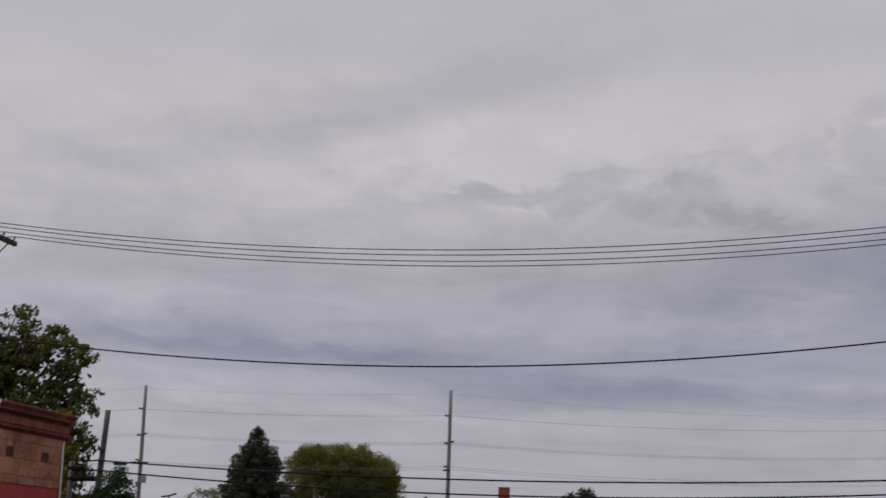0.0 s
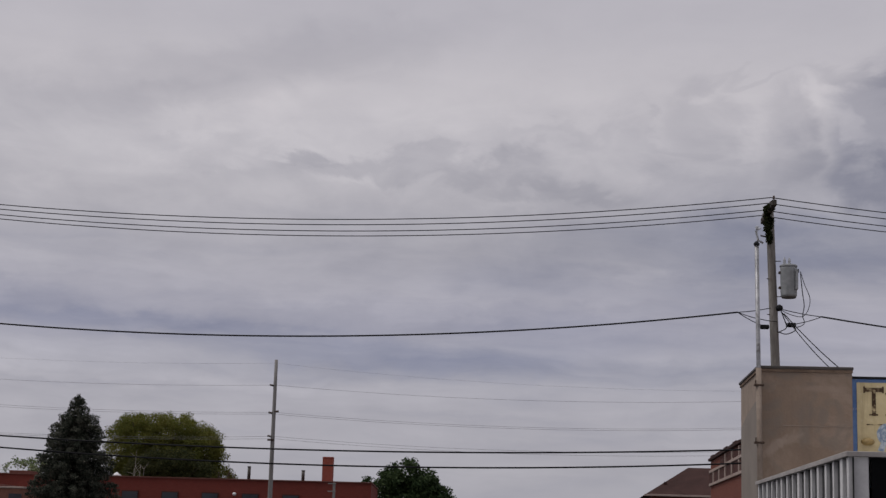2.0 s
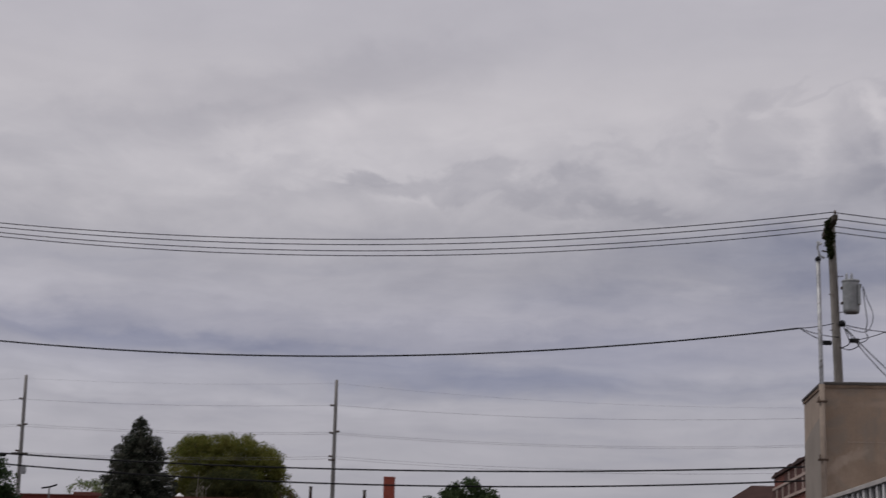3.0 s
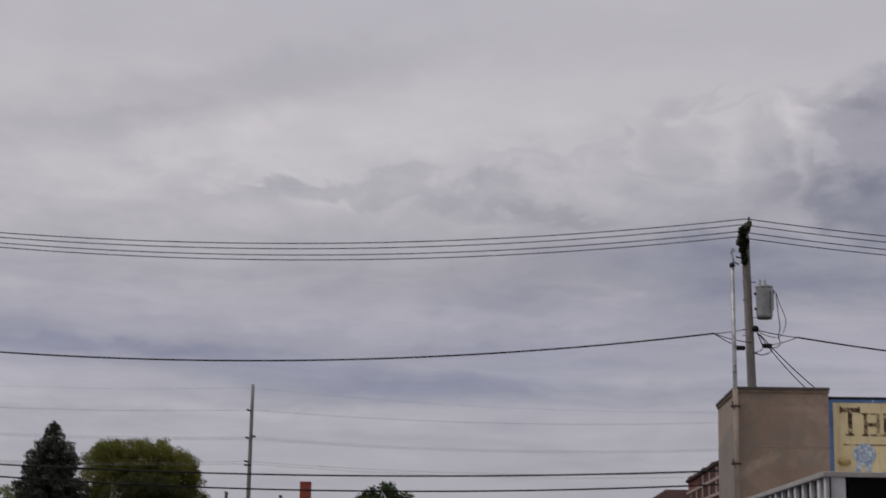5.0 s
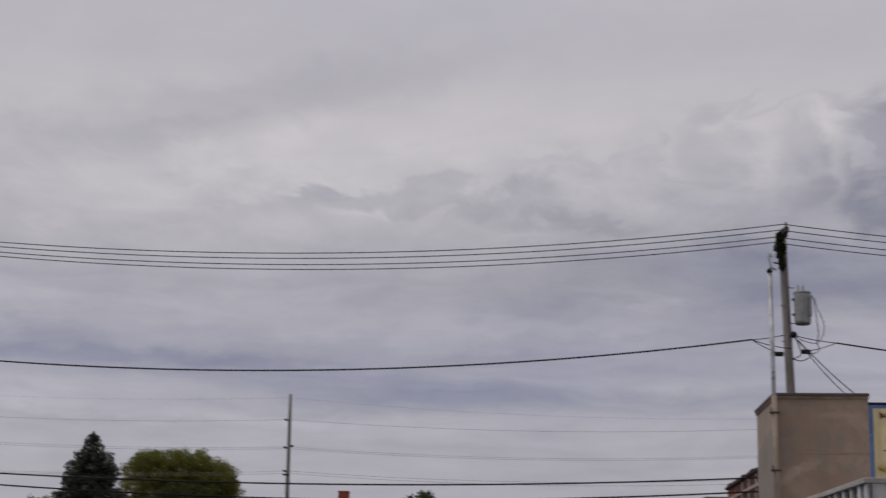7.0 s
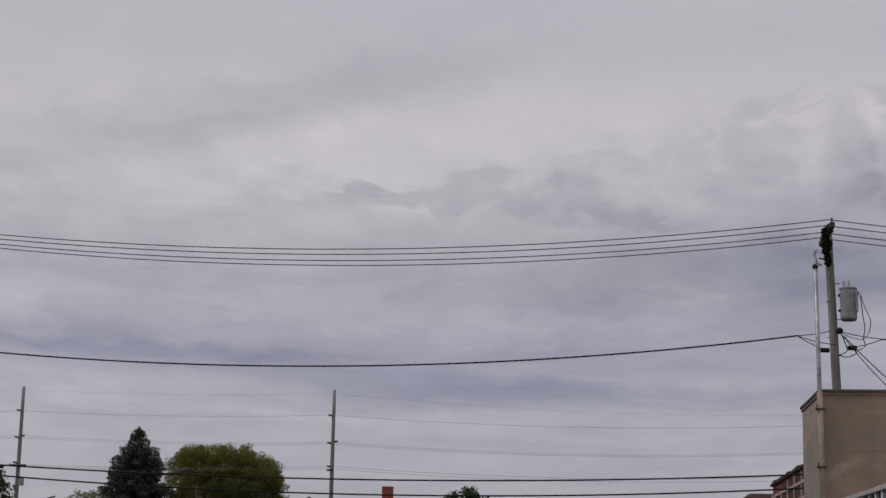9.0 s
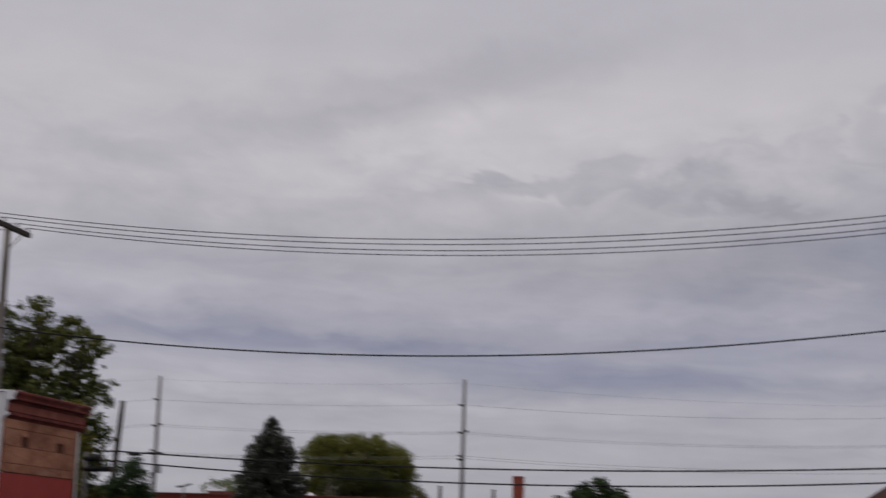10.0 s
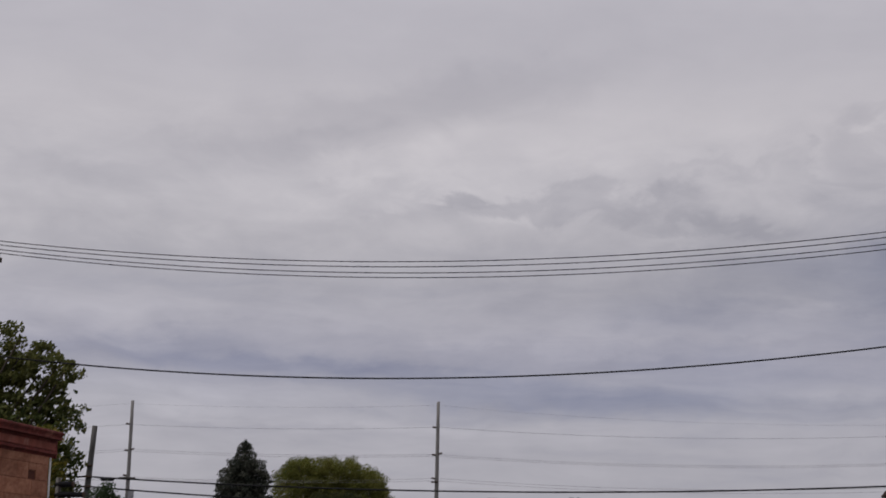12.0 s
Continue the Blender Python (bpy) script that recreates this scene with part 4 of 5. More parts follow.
for k, (ex, r) in enumerate(((4.78, 0.011), (4.99, 0.012))):
    run("service_drop", sagging((5.12 + 0.04 * k, 39.7, 7.36 - 0.02 * k), (ex + 2.17, 35.6, 4.62), 0.30 - 0.10 * k, 24), r, "black service drop cable falling to the tan building", M_CABLE, "cable", "service drops")


# ------------------------------------------------------------ tan building, painted sign, glazed porch
tan = thing("tan_building", (4.3, 31.6, 0), "tan stucco building block with a dark metal coping", "building")
part("wall", box(3.43, 5.13, 30.0, 33.2, 0, 4.843), M_STUCCO, tan)
part("joint_bead", box(3.86, 5.125, 29.994, 30.0 - 0.001, 3.850, 3.860), M_LIFT, tan)
# greyer lower sheet on the narrow side, its upper edge aslant, paler above
bm = bmesh.new()
vs = [bm.verts.new((3.429, yy, zz)) for yy, zz in ((30.02, 0.0), (30.02, 4.38), (30.9, 4.30), (32.0, 4.20), (33.18, 4.02), (33.18, 0.0))]
top = bmesh.ops.extrude_face_region(bm, geom=[bm.faces.new(vs)])["geom"]
bmesh.ops.translate(bm, verts=[g for g in top if isinstance(g, bmesh.types.BMVert)], vec=(-0.004, 0, 0))
bmesh.ops.recalc_face_normals(bm, faces=bm.faces)
part("old_coat", bm, M_SIDEGREY, tan, "greyer lower plaster sheet on the narrow side")
part("upper_coat", box(3.427, 3.4295, 30.02, 33.18, 3.9, 4.842), M_LIFT, tan, "paler upper plaster sheet on the narrow side")
part("coping_lip", box(3.405, 5.142, 29.975, 33.225, 4.845, 4.896), M_LIP, tan, "brown stained lip under the coping")
part("coping", box(3.385, 5.155, 29.955, 33.245, 4.898, 4.955, 0.012), M_COPING, tan, "dark brown metal coping")
part("rear_wall", box(5.16, 16.0, 30.35, 40.0 - 1.2, 0, 4.60), M_STUCCO, tan)

sign = thing("painted_wall_sign", (10.5, 30.2, 0), "weathered cream wall sign with a faded blue border and brown lettering", "sign")
part("sign_wall", box(5.135, 16.0, 30.13, 30.34, 0, 4.755), M_BLUE, sign, "faded blue painted border")
part("sign_field", box(5.23, 15.9, 30.118, 30.13, 2.6, 4.69), M_SIGN, sign, "cream painted field with brown stains")
part("top_flashing", box(5.135, 16.05, 30.09, 30.36, 4.755, 4.80, 0.008), M_CABLE, sign, "dark metal flashing")
for text, x, z, size, st in (("T", 5.345, 4.085, 0.74, 0.86), ("HE", 5.755, 4.085, 0.60, 0.80), ("S", 6.46, 4.07, 0.74, 0.85)):
    lettering("letter", text, x, 30.114, z, size, 0.004, M_SIGNTEXT, sign, "worn brown painted letters", 1.05, 0, st)
part("rule_line", box(5.40, 15.5, 30.112, 30.1175, 3.905, 3.925), M_SIGNTEXT, sign)
lettering("letter", "A  ne", 6.16, 30.114, 3.62, 0.27, 0.003, M_SMALLTEXT, sign, "small worn slanted letters", 1.0, 0.25, 1.0)


def disc(x, y, z, r, depth, sides=28):
    return tube([(x, y + depth, z), (x, y, z)], r, sides)


part("rosette", disc(5.785, 30.108, 3.74, 0.205, 0.009), M_ROSETTE, sign, "pale blue painted rosette badge")
part("rosette_ring", disc(5.785, 30.104, 3.74, 0.150, 0.003), M_ROSERING, sign)
part("rosette_centre", disc(5.785, 30.100, 3.74, 0.135, 0.003), M_ROSETTE, sign)
for s, xx in ((-1, 5.69), (1, 5.84)):
    bm = bmesh.new()
    vs = [bm.verts.new(p) for p in ((xx - 0.03, 30.109, 3.60), (xx + 0.07, 30.109, 3.60), (xx + 0.03 + 0.02 * s, 30.109, 3.42), (xx - 0.08 + 0.02 * s, 30.109, 3.44))]
    top = bmesh.ops.extrude_face_region(bm, geom=[bm.faces.new(vs)])["geom"]
    bmesh.ops.translate(bm, verts=[g for g in top if isinstance(g, bmesh.types.BMVert)], vec=(0, -0.006, 0))
    bmesh.ops.recalc_face_normals(bm, faces=bm.faces)
    part("ribbon", bm, M_ROSETTE, sign, "faded pale blue ribbon tail")
# painted serifs of the large letters
for x, z, w in ((5.35, 4.50, 0.03), (5.69, 4.50, 0.03)):
    part("serif", box(x, x + w, 30.109, 30.1175, z, z + 0.12), M_SIGNTEXT, sign)
for x, z, w in ((5.45, 4.083, 0.16), (5.745, 4.083, 0.12), (5.905, 4.083, 0.12), (5.745, 4.475, 0.12), (5.905, 4.475, 0.12), (6.055, 4.083, 0.10)):
    part("serif", box(x, x + w, 30.109, 30.1135, z, z + 0.028), M_SIGNTEXT, sign)
part("gold_medallion", turned((5.41, 30.09, 3.53), [(0, 0.05), (0.03, 0.11), (0.07, 0.125), (0.11, 0.10), (0.13, 0.04)], 16), M_GOLD, sign, "dull gold oval medallion", True)

mast = thing("service_mast", (3.42, 29.93, 0), "galvanised service mast pipe clamped to the tan building's corner", "pipe")
part("mast_pipe", tube([(3.43, 29.90, 2.2), (3.412, 29.90, 4.9), (3.39, 29.90, 7.22)], 0.040, 12), M_STEEL, mast, smooth=True)
part("mast_sleeve", tube([(3.43, 29.90, 2.0), (3.412, 29.90, 4.90)], 0.052, 12), M_PIPEPAINT, mast, "tan painted lower conduit", True)
part("weatherhead", turned((3.39, 29.90, 7.20), [(0, 0.043), (0.02, 0.056), (0.05, 0.056), (0.07, 0.04), (0.09, 0.02)], 12), M_CABLE, mast, "dark service head fitting")
part("insulator_knob", turned((3.40, 29.90, 7.30), [(0, 0.010), (0.20, 0.010), (0.22, 0.03), (0.27, 0.033), (0.29, 0.0)], 8), M_GREYPOR, mast)
for z in (4.58, 3.52):
    c = part("pipe_clamp", box(3.325, 3.505, 29.84, 29.96, z - 0.018, z + 0.018, 0.006), M_RUST, mast, "rusty pipe clamp")
    part("clamp_bolt", tube([(3.35, 29.85, z + 0.02), (3.35, 29.85, z + 0.09)], 0.012, 6), M_RUST, c)

porch = thing("glazed_porch", (4.5, 25, 0), "white-framed glazed porch with dark panes and a flat roof", "porch")
PX, PZ = 3.37, 2.80
part("roof_slab", box(PX, 16.0, 20.1, 29.93, PZ - 0.05, PZ, 0.01), M_WHITE, porch, "flat white-edged roof")
part("fascia", box(PX - 0.03, PX - 0.002, 20.08, 29.93, PZ - 0.055, PZ + 0.012, 0.006), M_RAIL, porch)
part("fascia", box(PX - 0.03, 16.0, 20.05, 20.078, PZ - 0.055, PZ + 0.012, 0.006), M_RAIL, porch)
part("corner_post", box(PX, PX + 0.25, 20.10, 20.22, 0, PZ - 0.055, 0.008), M_WHITE, porch)
for k in range(15):
    y = 20.55 + k * 0.65
    part("post", box(PX, PX + 0.11, y + 0.03 * (k % 2), y + (0.11 if k % 3 else 0.17), 0, PZ - 0.055, 0.008), M_WHITE, porch)
    part("pane", box(PX + 0.05, PX + 0.06, y - 0.52, y - 0.01, 0.6, PZ - 0.058), M_GLASS, porch, "dark glass pane")
for k in range(18):
    x = PX + 0.89 + k * 0.66
    part("post", box(x, x + 0.055, 20.10, 20.18, 0, PZ - 0.055, 0.008), M_WHITE, porch)
    part("pane", box(x - 0.60, x - 0.01, 20.14, 20.15, 0.6, PZ - 0.058), M_GLASS, porch, "dark glass pane")
part("sill_wall", box(PX + 0.02, PX + 0.09, 20.3, 29.9, 0, 0.6), M_WHITE, porch)
part("sill_wall", box(PX + 0.27, 16.0, 20.12, 20.17, 0, 0.6), M_WHITE, porch)
# near-black sheet added behind the panes as the porch's inner darkness
part("back_wall", box(PX + 0.4, 16.0, 29.2, 29.3, 0, PZ - 0.06), M_GLASS, porch, "near-black sheet that stands for the unlit interior")


# ------------------------------------------------------------ low red and white building
WX = -15.09
red = thing("red_white_building", (-19, 32, 0), "low building, white painted front and worn red side", "building")
part("front_wall", box(-26, -15.50, 30.0, 30.30, 0, 4.26), M_WALLWHITE, red, "white painted front wall")
part("corner_pier", box(-15.50, WX - 0.06, 30.0, 30.30, 0, 4.44), M_WALLWHITE, red, "white painted corner pier")
part("corner_pier_top", box(-15.40, WX - 0.06, 30.0, 30.30, 4.44, 4.56, 0.01), M_WALLWHITE, red)
part("pier_cap", box(-15.36, WX + 0.01, 29.98, 30.32, 4.563, 4.60, 0.008), M_WALLWHITE, red)
rng = random.Random(4)
for k in range(16):
    x = -15.52 - 0.62 * k
    part("coping_tile", box(x - 0.60, x, 29.96, 30.36, 4.262, 4.325 + rng.uniform(-0.018, 0.018), 0.02), M_TILECAP, red, "worn clay coping tile")
side = part("side_wall", box(-15.34, WX - 0.03, 30.31, 33.54, 0, 4.50), M_MORTAR, red, "worn red-brown block side wall")
part("rear_wall", box(-26, -15.36, 33.2, 33.5, 0, 4.0), M_BLOCK, red)
part("flat_roof", box(-26, -15.36, 30.31, 33.19, 3.75, 3.85), M_COPING, red)
# moulded red cornice, in profile, along the side wall
prof = [(0.0, 4.60), (0.20, 4.60), (0.235, 4.585), (0.235, 4.545), (0.20, 4.50), (0.185, 4.46), (0.205, 4.445), (0.205, 4.42), (0.075, 4.405), (0.06, 4.36), (0.045, 4.17), (0.10, 4.145), (0.105, 4.10), (0.03, 4.06), (0.015, 4.02), (0.0, 4.01)]


def moulding(y0, y1, inset=0.0):
    bm = bmesh.new()
    ends = [[bm.verts.new((WX - 0.03 + max(0.0, a - inset), y, z - (inset if z > 4.3 else 0.0))) for a, z in prof] for y in (y0, y1)]
    for k in range(len(prof)):
        j = (k + 1) % len(prof)
        bm.faces.new((ends[0][k], ends[0][j], ends[1][j], ends[1][k]))
    bm.faces.new(ends[0])
    bm.faces.new(ends[1][::-1])
    bmesh.ops.recalc_face_normals(bm, faces=bm.faces)
    return bm


part("cornice", moulding(30.02, 33.78), M_REDPAINT, red, "dark red moulded cornice with flaking paint")
part("frieze_board", box(WX - 0.02, WX + 0.036, 30.03, 33.76, 4.185, 4.345, 0.004), M_FRIEZE, red, "faded pink-red frieze board")
part("cornice_end", moulding(29.975, 30.017, 0.006), M_WALLWHITE, red, "white painted end of the cornice")
part("cornice_return", box(WX - 0.03, WX + 0.03, 33.782, 33.86, 4.02, 4.57, 0.01), M_REDPAINT, red)
part("downpipe", tube([(WX + 0.0, 33.60, 0.1), (WX + 0.0, 33.60, 4.02)], 0.022, 8), M_WHITE, red, "thin white downpipe", True)
# coursed blocks of the side wall, with two shallow square recesses
part("red_band", box(WX - 0.045, WX - 0.012, 30.02, 33.48, 0.3, 2.94), M_REDBAND, red, "bright red painted lower band")
HOLES = ((30.83, 31.17, 3.52, 3.71), (32.52, 32.90, 3.50, 3.69))
for z0, z1 in ((2.96, 3.135), (3.14, 3.485), (3.49, 3.84), (3.845, 4.03)):
    y = 30.02
    cuts = [h for h in HOLES if z0 - 0.02 < h[2] < z1]
    while y < 33.52:
        q = min(33.54, y + rng.uniform(0.75, 1.5))
        if 33.54 - q < 0.3:
            q = 33.54
        pieces = [(y, q, z0, z1)]
        for h0, h1, hz0, hz1 in cuts:
            nxt = []
            for a, b, c, d in pieces:
                if b <= h0 or a >= h1 or d < hz1:
                    nxt.append((a, b, c, d))
                    continue
                nxt += [(a, h0, c, d), (h1, b, c, d), (max(a, h0), min(b, h1), hz1, d)]
            pieces = nxt
        for a, b, c, d in pieces:
            if b - a > 0.03:
                part("block", box(WX - 0.05, WX - 0.008 + rng.uniform(-0.003, 0.003), a + 0.004, b - 0.003, c + 0.003, d, 0.005), M_BLOCK, side)
        y = q
# dark red plates close the recesses; their colour stands for the shade inside
for h0, h1, hz0, hz1 in HOLES:
    part("shaft", box(WX - 0.045, WX - 0.028, h0 + 0.005, h1 - 0.005, hz0, hz1 - 0.005), M_HOLE, side, "dark red plate for the shade in a square recess")

# front lettering
name_sign = thing("raised_sign_letters", (-16.4, 29.95, 3.3), "black raised sign lettering on the white front wall", "sign")
for x, w in ((-16.85, 0.27), (-16.53, 0.17), (-16.30, 0.17), (-16.07, 0.17), (-15.83, 0.23), (-17.31, 0.18)):
    b = part("letter_bar", box(x, x + w, 29.93, 29.965, 3.73, 4.04, 0.004), M_BLACK, name_sign, "black raised sign bar")
    part("bar_backing", box(x + 0.05, x + w + 0.03, 29.967, 29.992, 3.76, 4.06), M_GREYBACK, b, "grey backing plate")
lettering("letter", "real estate", -17.12, 29.96, 3.335, 0.355, 0.012, M_BLACK, name_sign, "black raised lowercase letters", 1.02, 0, 1.0)

lit = thing("lit_sign", (-15.9, 29.9, 2.4), "red illuminated letter sign on the white wall", "sign")
lettering("letter", "LETS", -16.33, 29.80, 2.64, 0.37, 0.02, M_NEON, lit, "glowing red letters", 1.0, 0, 1.08)
part("mount_rail", box(-16.40, -15.46, 29.83, 29.87, 2.74, 2.77), M_GREYBACK, lit)
part("sign_bracket", box(-16.0, -15.9, 29.87, 30.0, 2.72, 2.79), M_STEEL, lit)

flood = thing("floodlight", (-15.72, 29.9, 3.07), "small grey floodlight on an arm above the lit sign", "lamp")
part("lamp_housing", box(-15.80, -15.65, 29.78, 29.90, 3.05, 3.25, 0.02), M_STEEL, flood)
part("lamp_hood", box(-15.815, -15.635, 29.75, 29.92, 3.253, 3.27, 0.006), M_STEEL, flood)
part("lamp_arm", tube([(-15.72, 29.90, 3.10), (-15.78, 29.96, 3.03), (-15.78, 30.0, 3.03)], 0.012, 8), M_STEEL, flood)
part("lamp_foot", box(-15.90, -15.70, 29.88, 29.998, 3.0, 3.022, 0.004), M_STEEL, flood)

for z, x1, x0 in ((3.45, -14.66, -15.05), (3.22, -14.40, -15.05)):
    ob = part("cable_bracket_arm", tube([(x0, 33.9, z), (x1, 33.9, z + 0.01)], [0.07, 0.06], 10), M_CABLE, None, smooth=True)
    part("end_cap", tube([(x1, 33.9, z + 0.01), (x1 + 0.03, 33.9, z + 0.01)], 0.068, 10), M_RUST, ob)
    tagged(ob, "thick dark conduit stub projecting from the red building", "pipe", "conduit stubs")
stub_post = part("conduit_post", tube([(-15.0, 33.9, 0), (-15.0, 33.9, 3.6)], 0.06, 10), M_COPING, None, smooth=True)
tagged(stub_post, "dark upright conduit behind the red building", "pipe")


# ------------------------------------------------------------ thick cables and the leaning pole
thin = thing("leaning_pole", (-25.4, 60, 0), "dark creosoted pole leaning slightly, carrying thick cables", "utility pole")
pole_shaft(-25.17, 60, 7.2, 0.15, 0.105, thin, M_POLE_DARK, (-0.45, 0))
for z in (5.19, 4.80, 5.62):
    part("cable_bracket", box(-25.42, -25.12, 59.80, 59.95, z - 0.04, z + 0.04, 0.01), M_RUST, thin, "iron cable bracket")
for a, b, c in ((0.001661, 0.031237, 4.917), (0.002123, 0.036539, 4.369)):
    hang = [(-25.3 + k * 41.3 / 60, 59.85, a * (-25.3 + k * 41.3 / 60) ** 2 + b * (-25.3 + k * 41.3 / 60) + c) for k in range(61)]
    run("communication_cable", sagging((-37, 59.85, hang[0][2] - 0.1), hang[0], 0.10, 16)[:-1] + hang, 0.034, "thick black lashed communication cable", M_CABLE, "cable", "thick cables")
lash = part("splice_case", tube([(-24.75, 59.85, 5.15), (-24.68, 59.85, 5.09), (-24.22, 59.85, 5.08), (-24.15, 59.85, 5.13)], [0.03, 0.07, 0.07, 0.03], 10), M_CABLE, None, smooth=True)
tagged(lash, "black cable splice case hung under the thick cable", "cable fitting")


# ------------------------------------------------------------ far line of tall poles
def tall_pole(x, label, lift=0.0):
    t = thing("line_pole", (x, 112, 0), label, "utility pole", "tall poles of the far line")
    pole_shaft(x, 112, 13.85 + lift * 0.5, 0.185, 0.115, t, M_POLE_FAR)
    for z, s in ((12.0, -1), (10.15, 1), (10.05, -1), (8.4, -1)):
        z += lift if z > 9 else 0.0
        part("post_insulator", tube([(x + s * 0.10, 111.9, z), (x + s * 0.36, 111.9, z + 0.05)], 0.07, 8), M_PORCELAIN, t, "dark post insulator")
    part("bracket", box(x - 0.35, x + 0.12, 111.8, 111.92, 8.10, 8.22, 0.01), M_RUST, t)
    return t


tall_pole(-21.12, "tall grey timber line pole in front of the brick building")
lp = tall_pole(-44.15, "tall grey timber line pole with low brackets", 0.17)
part("small_plate", box(-43.95, -43.50, 111.6, 111.64, 6.75, 7.4, 0.02), M_STEEL, lp, "small grey plate")
part("low_arm", box(-44.75, -43.5, 111.7, 111.82, 8.17, 8.29, 0.01), M_ARM, lp, "short dark crossarm")
for zl, zm, ze, off in ((13.70, 13.60, 12.9, 0.0), (12.15, 12.03, 12.55, -0.1), (10.36, 10.12, 10.78, 0.1), (10.20, 9.98, 10.66, -0.1), (8.30, 8.42, 9.2, -0.1), (8.22, 8.26, 8.9, 0.0)):
    y = 111.9 + off
    run("line_wire", sagging((-70, y, zl - 0.6), (-44.2, y, zl), 0.3, 16)[:-1] + sagging((-44.2, y, zl), (-21.1, y, zm), 0.22, 24)[:-1] + sagging((-21.1, y, zm), (26, y, ze), 0.95, 40), 0.009 if zl < 13 else 0.0045, "thin grey wire of the far pole line", M_FARWIRE, "wire", "wires of the far line", 5)


# ------------------------------------------------------------ long brick building
brick = thing("brick_building", (-40, 130, 0), "long low red brick building with a flat parapet roof", "building")


def prism(plan, z0, z1):
    """An upright body on a plan of corners."""
    bm = bmesh.new()
    a = [bm.verts.new((x, y, z0)) for x, y in plan]
    b = [bm.verts.new((x, y, z1)) for x, y in plan]
    for k in range(len(plan)):
        j = (k + 1) % len(plan)
        bm.faces.new((a[k], a[j], b[j], b[k]))
    bm.faces.new(a[::-1])
    bm.faces.new(b)
    bmesh.ops.recalc_face_normals(bm, faces=bm.faces)
    return bm


part("wall", prism([(-75, 125), (-15.62, 125), (-16.93, 140), (-75, 140)], 0, 5.74), M_BRICKFAR, brick)
part("parapet_coping", prism([(-75.1, 124.9), (-15.55, 124.9), (-16.86, 140.1), (-75.1, 140.1)], 5.743, 5.83), M_STONECAP, brick, "stone parapet coping")
for k in range(12):
    x = -22.6 - k * 3.2
    w = part("window", box(x, x + 1.35, 124.90, 124.99, 2.9, 4.72), M_PANEL, brick, "window in a dark frame")
    part("pane", box(x + 0.07, x + 1.28, 124.86, 124.895, 2.97, 4.63), M_PANEDARK, w, "dark glass pane")
    part("sill", box(x - 0.05, x + 1.40, 124.82, 124.99, 2.80, 2.895), M_CONCRETE, w)
part("lower_annex", box(-45.5, -43.76, 121, 124.8, 0, 4.74), M_BRICKFAR, brick, "lower dark brick annex")
part("annex_coping", box(-45.55, -43.76, 120.95, 124.8, 4.743, 4.82, 0.02), M_STONECAP, brick)
tan_annex = part("brown_annex", box(-43.75, -41.85, 120.6, 124.8, 0, 4.52), M_ANNEX, brick, "small brown plastered annex")
part("annex_sill", box(-43.80, -41.80, 120.54, 124.8, 4.523, 4.66, 0.02), M_CONCRETE, tan_annex, "pale flat coping")
part("annex_window", box(-42.95, -41.95, 120.53, 120.597, 3.3, 4.12), M_PANEDARK, tan_annex, "dark window")
part("roof_block", box(-45.0, -43.45, 126, 128.5, 5.832, 6.08, 0.02), M_STONECAP, brick, "low brown block on the roof")

chim = thing("chimney", (-19.84, 130, 5.7), "square orange-red brick chimney on the flat roof", "chimney")
part("stack", box(-20.25, -19.43, 129.6, 130.4, 5.72, 7.80), M_BRICKCHIM, chim)
part("cap", box(-20.265, -19.415, 129.585, 130.415, 7.803, 7.95, 0.02), M_BRICKCHIM, chim)
for x, z in ((-25.52, 6.80), (-21.19, 6.60)):
    v = part("vent_pipe", tube([(x, 126, 5.84), (x, 126, z)], 0.13, 10), M_COPING, None, smooth=True)
    part("vent_cap", tube([(x, 126, z), (x, 126, z + 0.07)], 0.15, 10), M_COPING, v)
    tagged(v, "dark roof vent pipe on the brick building", "vent pipe", "roof vents")
dish = part("roof_cowl", turned((-36.2, 126, 5.84), [(0, 0.40), (0.08, 0.38), (0.18, 0.20), (0.30, 0.04)], 14), M_WHITE, None, smooth=True)
tagged(dish, "small white roof cowl on the brick building", "vent")
ant = thing("aerial", (-44.05, 118, 0), "rooftop aerial mast with a short cross piece", "aerial")
part("mast", tube([(-44.05, 118, 0), (-44.05, 118, 6.15)], 0.06, 8), M_POLE_FAR, ant)
part("cross_piece", tube([(-44.65, 118, 6.02), (-44.05, 118, 6.10), (-43.45, 118, 6.28)], 0.07, 6), M_CABLE, ant)
post2 = thing("yard_post", (-17.5, 118, 0), "pale post with two short arms before the brick wall", "post")
part("shaft", tube([(-17.5, 118, 0), (-17.5, 118, 5.5)], 0.10, 8), M_POLE_FAR, post2)
for z in (5.42, 4.86):
    part("arm", box(-17.95, -17.35, 117.88, 117.97, z - 0.04, z + 0.04, 0.01), M_POLE_FAR, post2)
wl = part("wall_lamp", turned((-26.34, 124.7, 4.50), [(0, 0.05), (0.05, 0.14), (0.18, 0.16), (0.26, 0.06)], 12), M_WHITE, None, smooth=True)
tagged(wl, "small white globe lamp on the brick wall", "lamp")


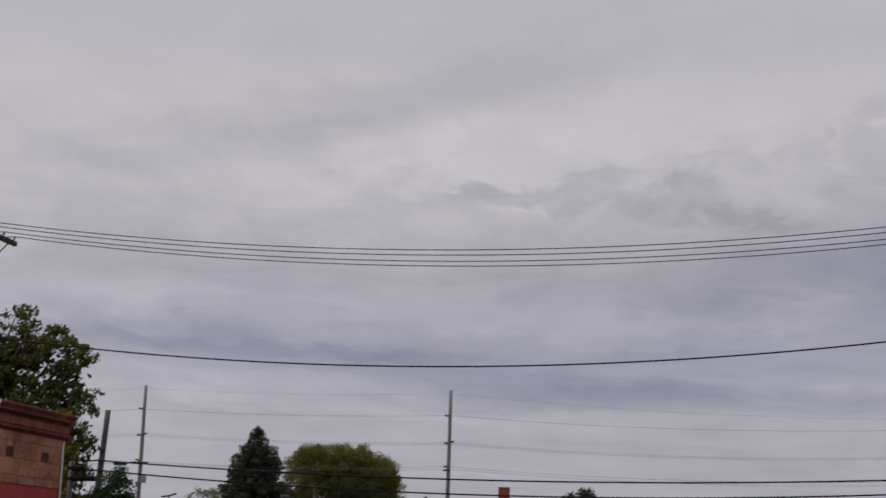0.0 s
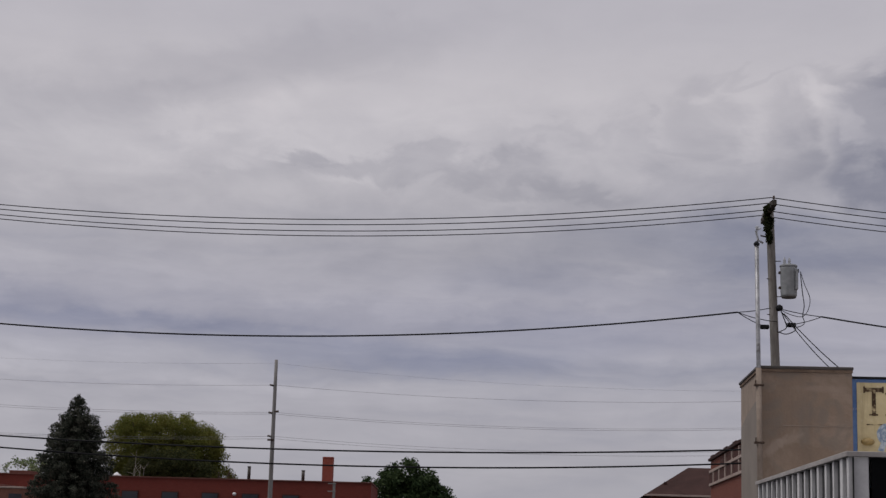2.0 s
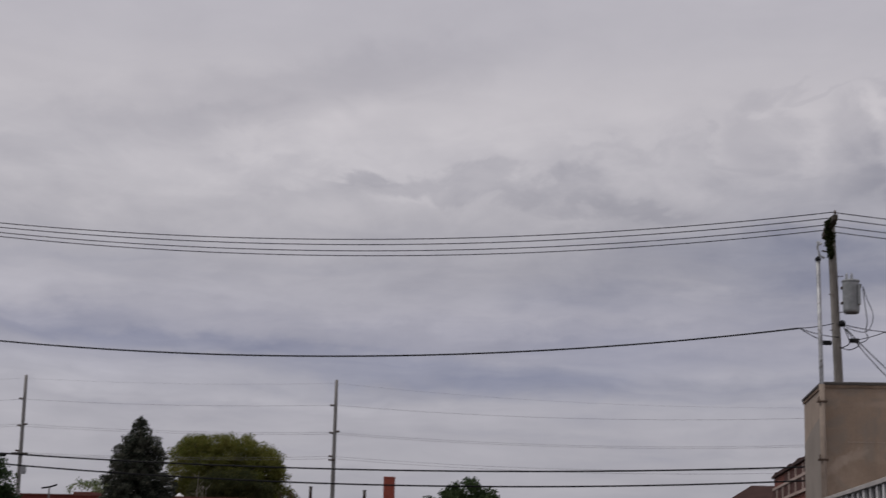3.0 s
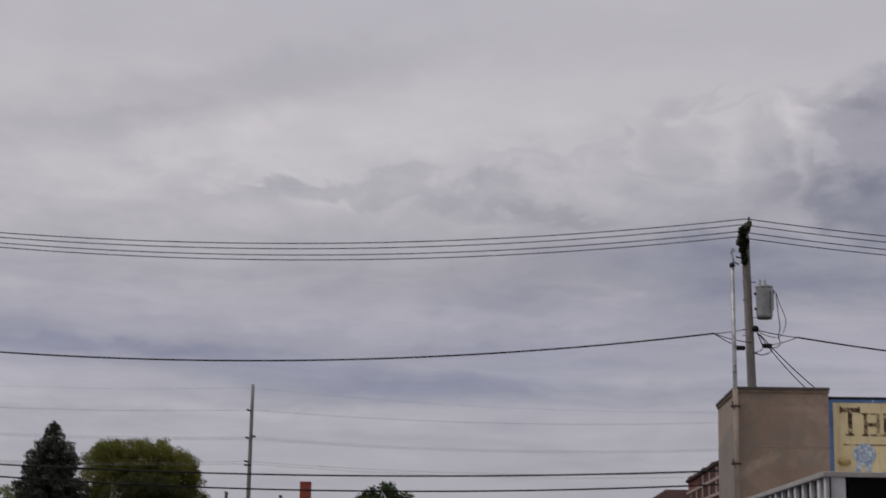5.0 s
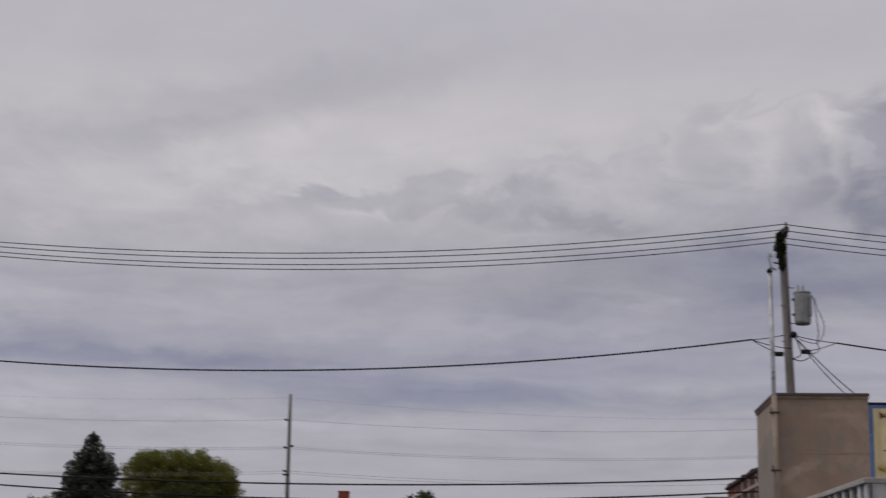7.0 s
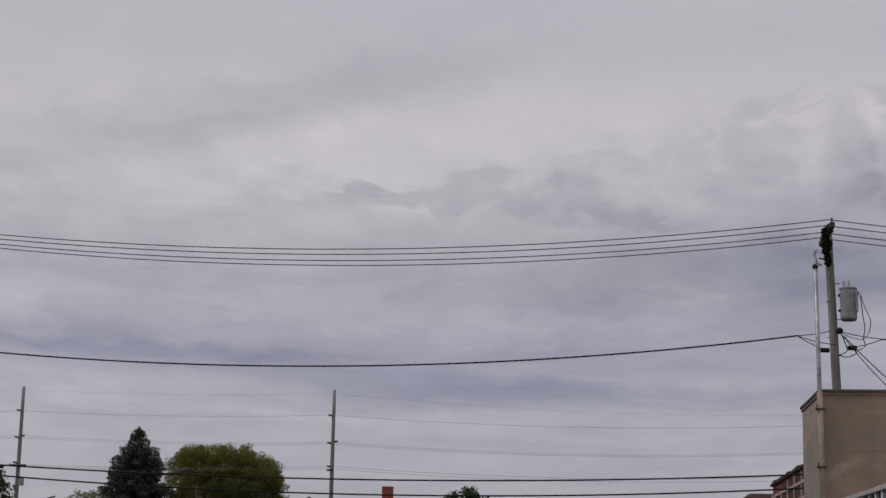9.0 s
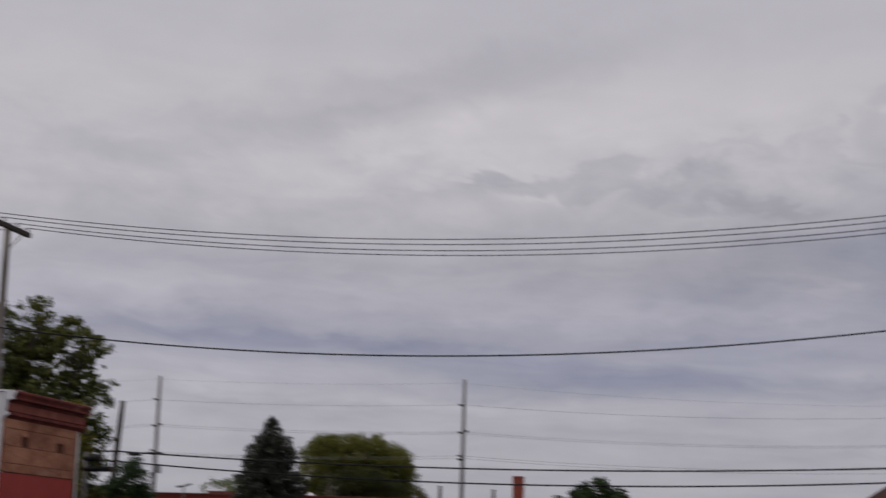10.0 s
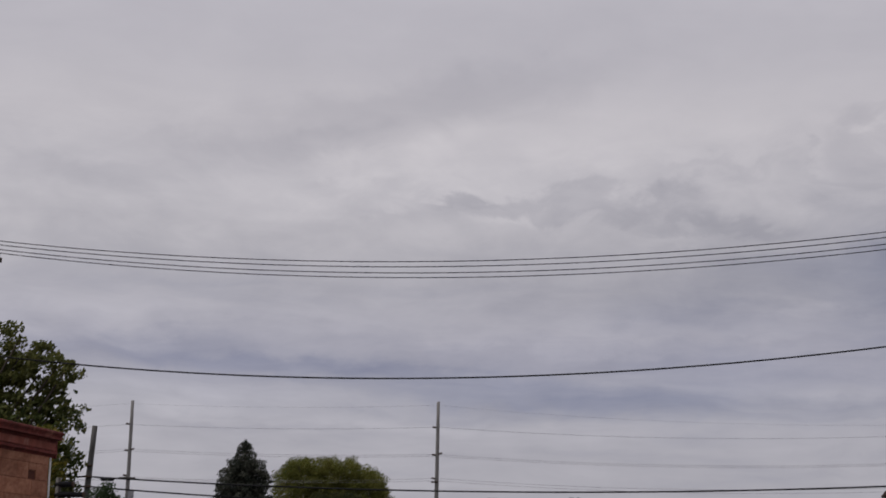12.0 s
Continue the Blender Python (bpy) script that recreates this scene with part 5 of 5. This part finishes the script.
# ------------------------------------------------------------ brown roofed house and brick hall
house = thing("hip_roof_house", (9, 114, 0), "house with a dark brown shingled hip roof and brick walls", "house")
part("wall", box(5.4, 16.5, 110.3, 119.7, 0, 4.95), M_BRICK2, house)
bm = bmesh.new()
v = [bm.verts.new(p) for p in ((4.9, 109.8, 5.0), (17, 109.8, 5.0), (17, 120.2, 5.0), (4.9, 120.2, 5.0), (8.15, 115, 7.10), (13.5, 115, 7.10))]
for f in ((0, 1, 5, 4), (1, 2, 5), (2, 3, 4, 5), (3, 0, 4), (3, 2, 1, 0)):
    bm.faces.new([v[i] for i in f])
part("roof", bm, M_SHINGLE, house, "dark brown shingle roof")
part("gutter", box(4.85, 17.05, 109.70, 109.82, 4.90, 5.03, 0.01), M_CONCRETE, house, "pale eaves gutter")
part("roof_vent", box(6.28, 6.46, 111.6, 111.85, 5.7, 5.95, 0.02), M_SHINGLE, house)

hall = thing("brick_hall", (12, 76, 0), "brown brick hall with pale concrete window bands", "building")
HX = 7.5
part("wall", box(HX, 20, 62, 88.6, 0, 6.20), M_BRICK2, hall)
cap_rng = random.Random(40)
for k in range(18):
    y = 61.9 + k * 1.4915
    part("coping_stone", box(HX - 0.14, HX + 0.45, y, y + 1.47, 6.203, 6.33 + cap_rng.uniform(0.0, 0.11), 0.02), M_SHINGLE, hall, "dark weathered coping stone")
for z in (5.62, 4.92):
    part("band", box(HX - 0.10, HX - 0.003, 62, 88.6, z - 0.07, z + 0.07, 0.01), M_CONCRETE, hall, "pale concrete band")
for k in range(8):
    y = 63.2 + k * 3.3
    part("mullion", box(HX - 0.08, HX - 0.003, y - 0.22, y + 0.22, 5.0, 5.54), M_CONCRETE, hall, "pale concrete mullion")
    part("pane", box(HX - 0.05, HX - 0.003, y + 0.40, y + 2.90, 5.0, 5.54), M_PANEL, hall, "dark reddish window panel")
    if k < 6:
        part("upper_mullion", box(HX - 0.07, HX - 0.003, y - 0.18, y + 0.18, 5.70, 6.15), M_CONCRETE, hall, "pale concrete mullion")
        part("upper_pane", box(HX - 0.04, HX - 0.003, y + 0.38, y + 2.92, 5.72, 6.10), M_PANEL, hall, "dark reddish window panel")
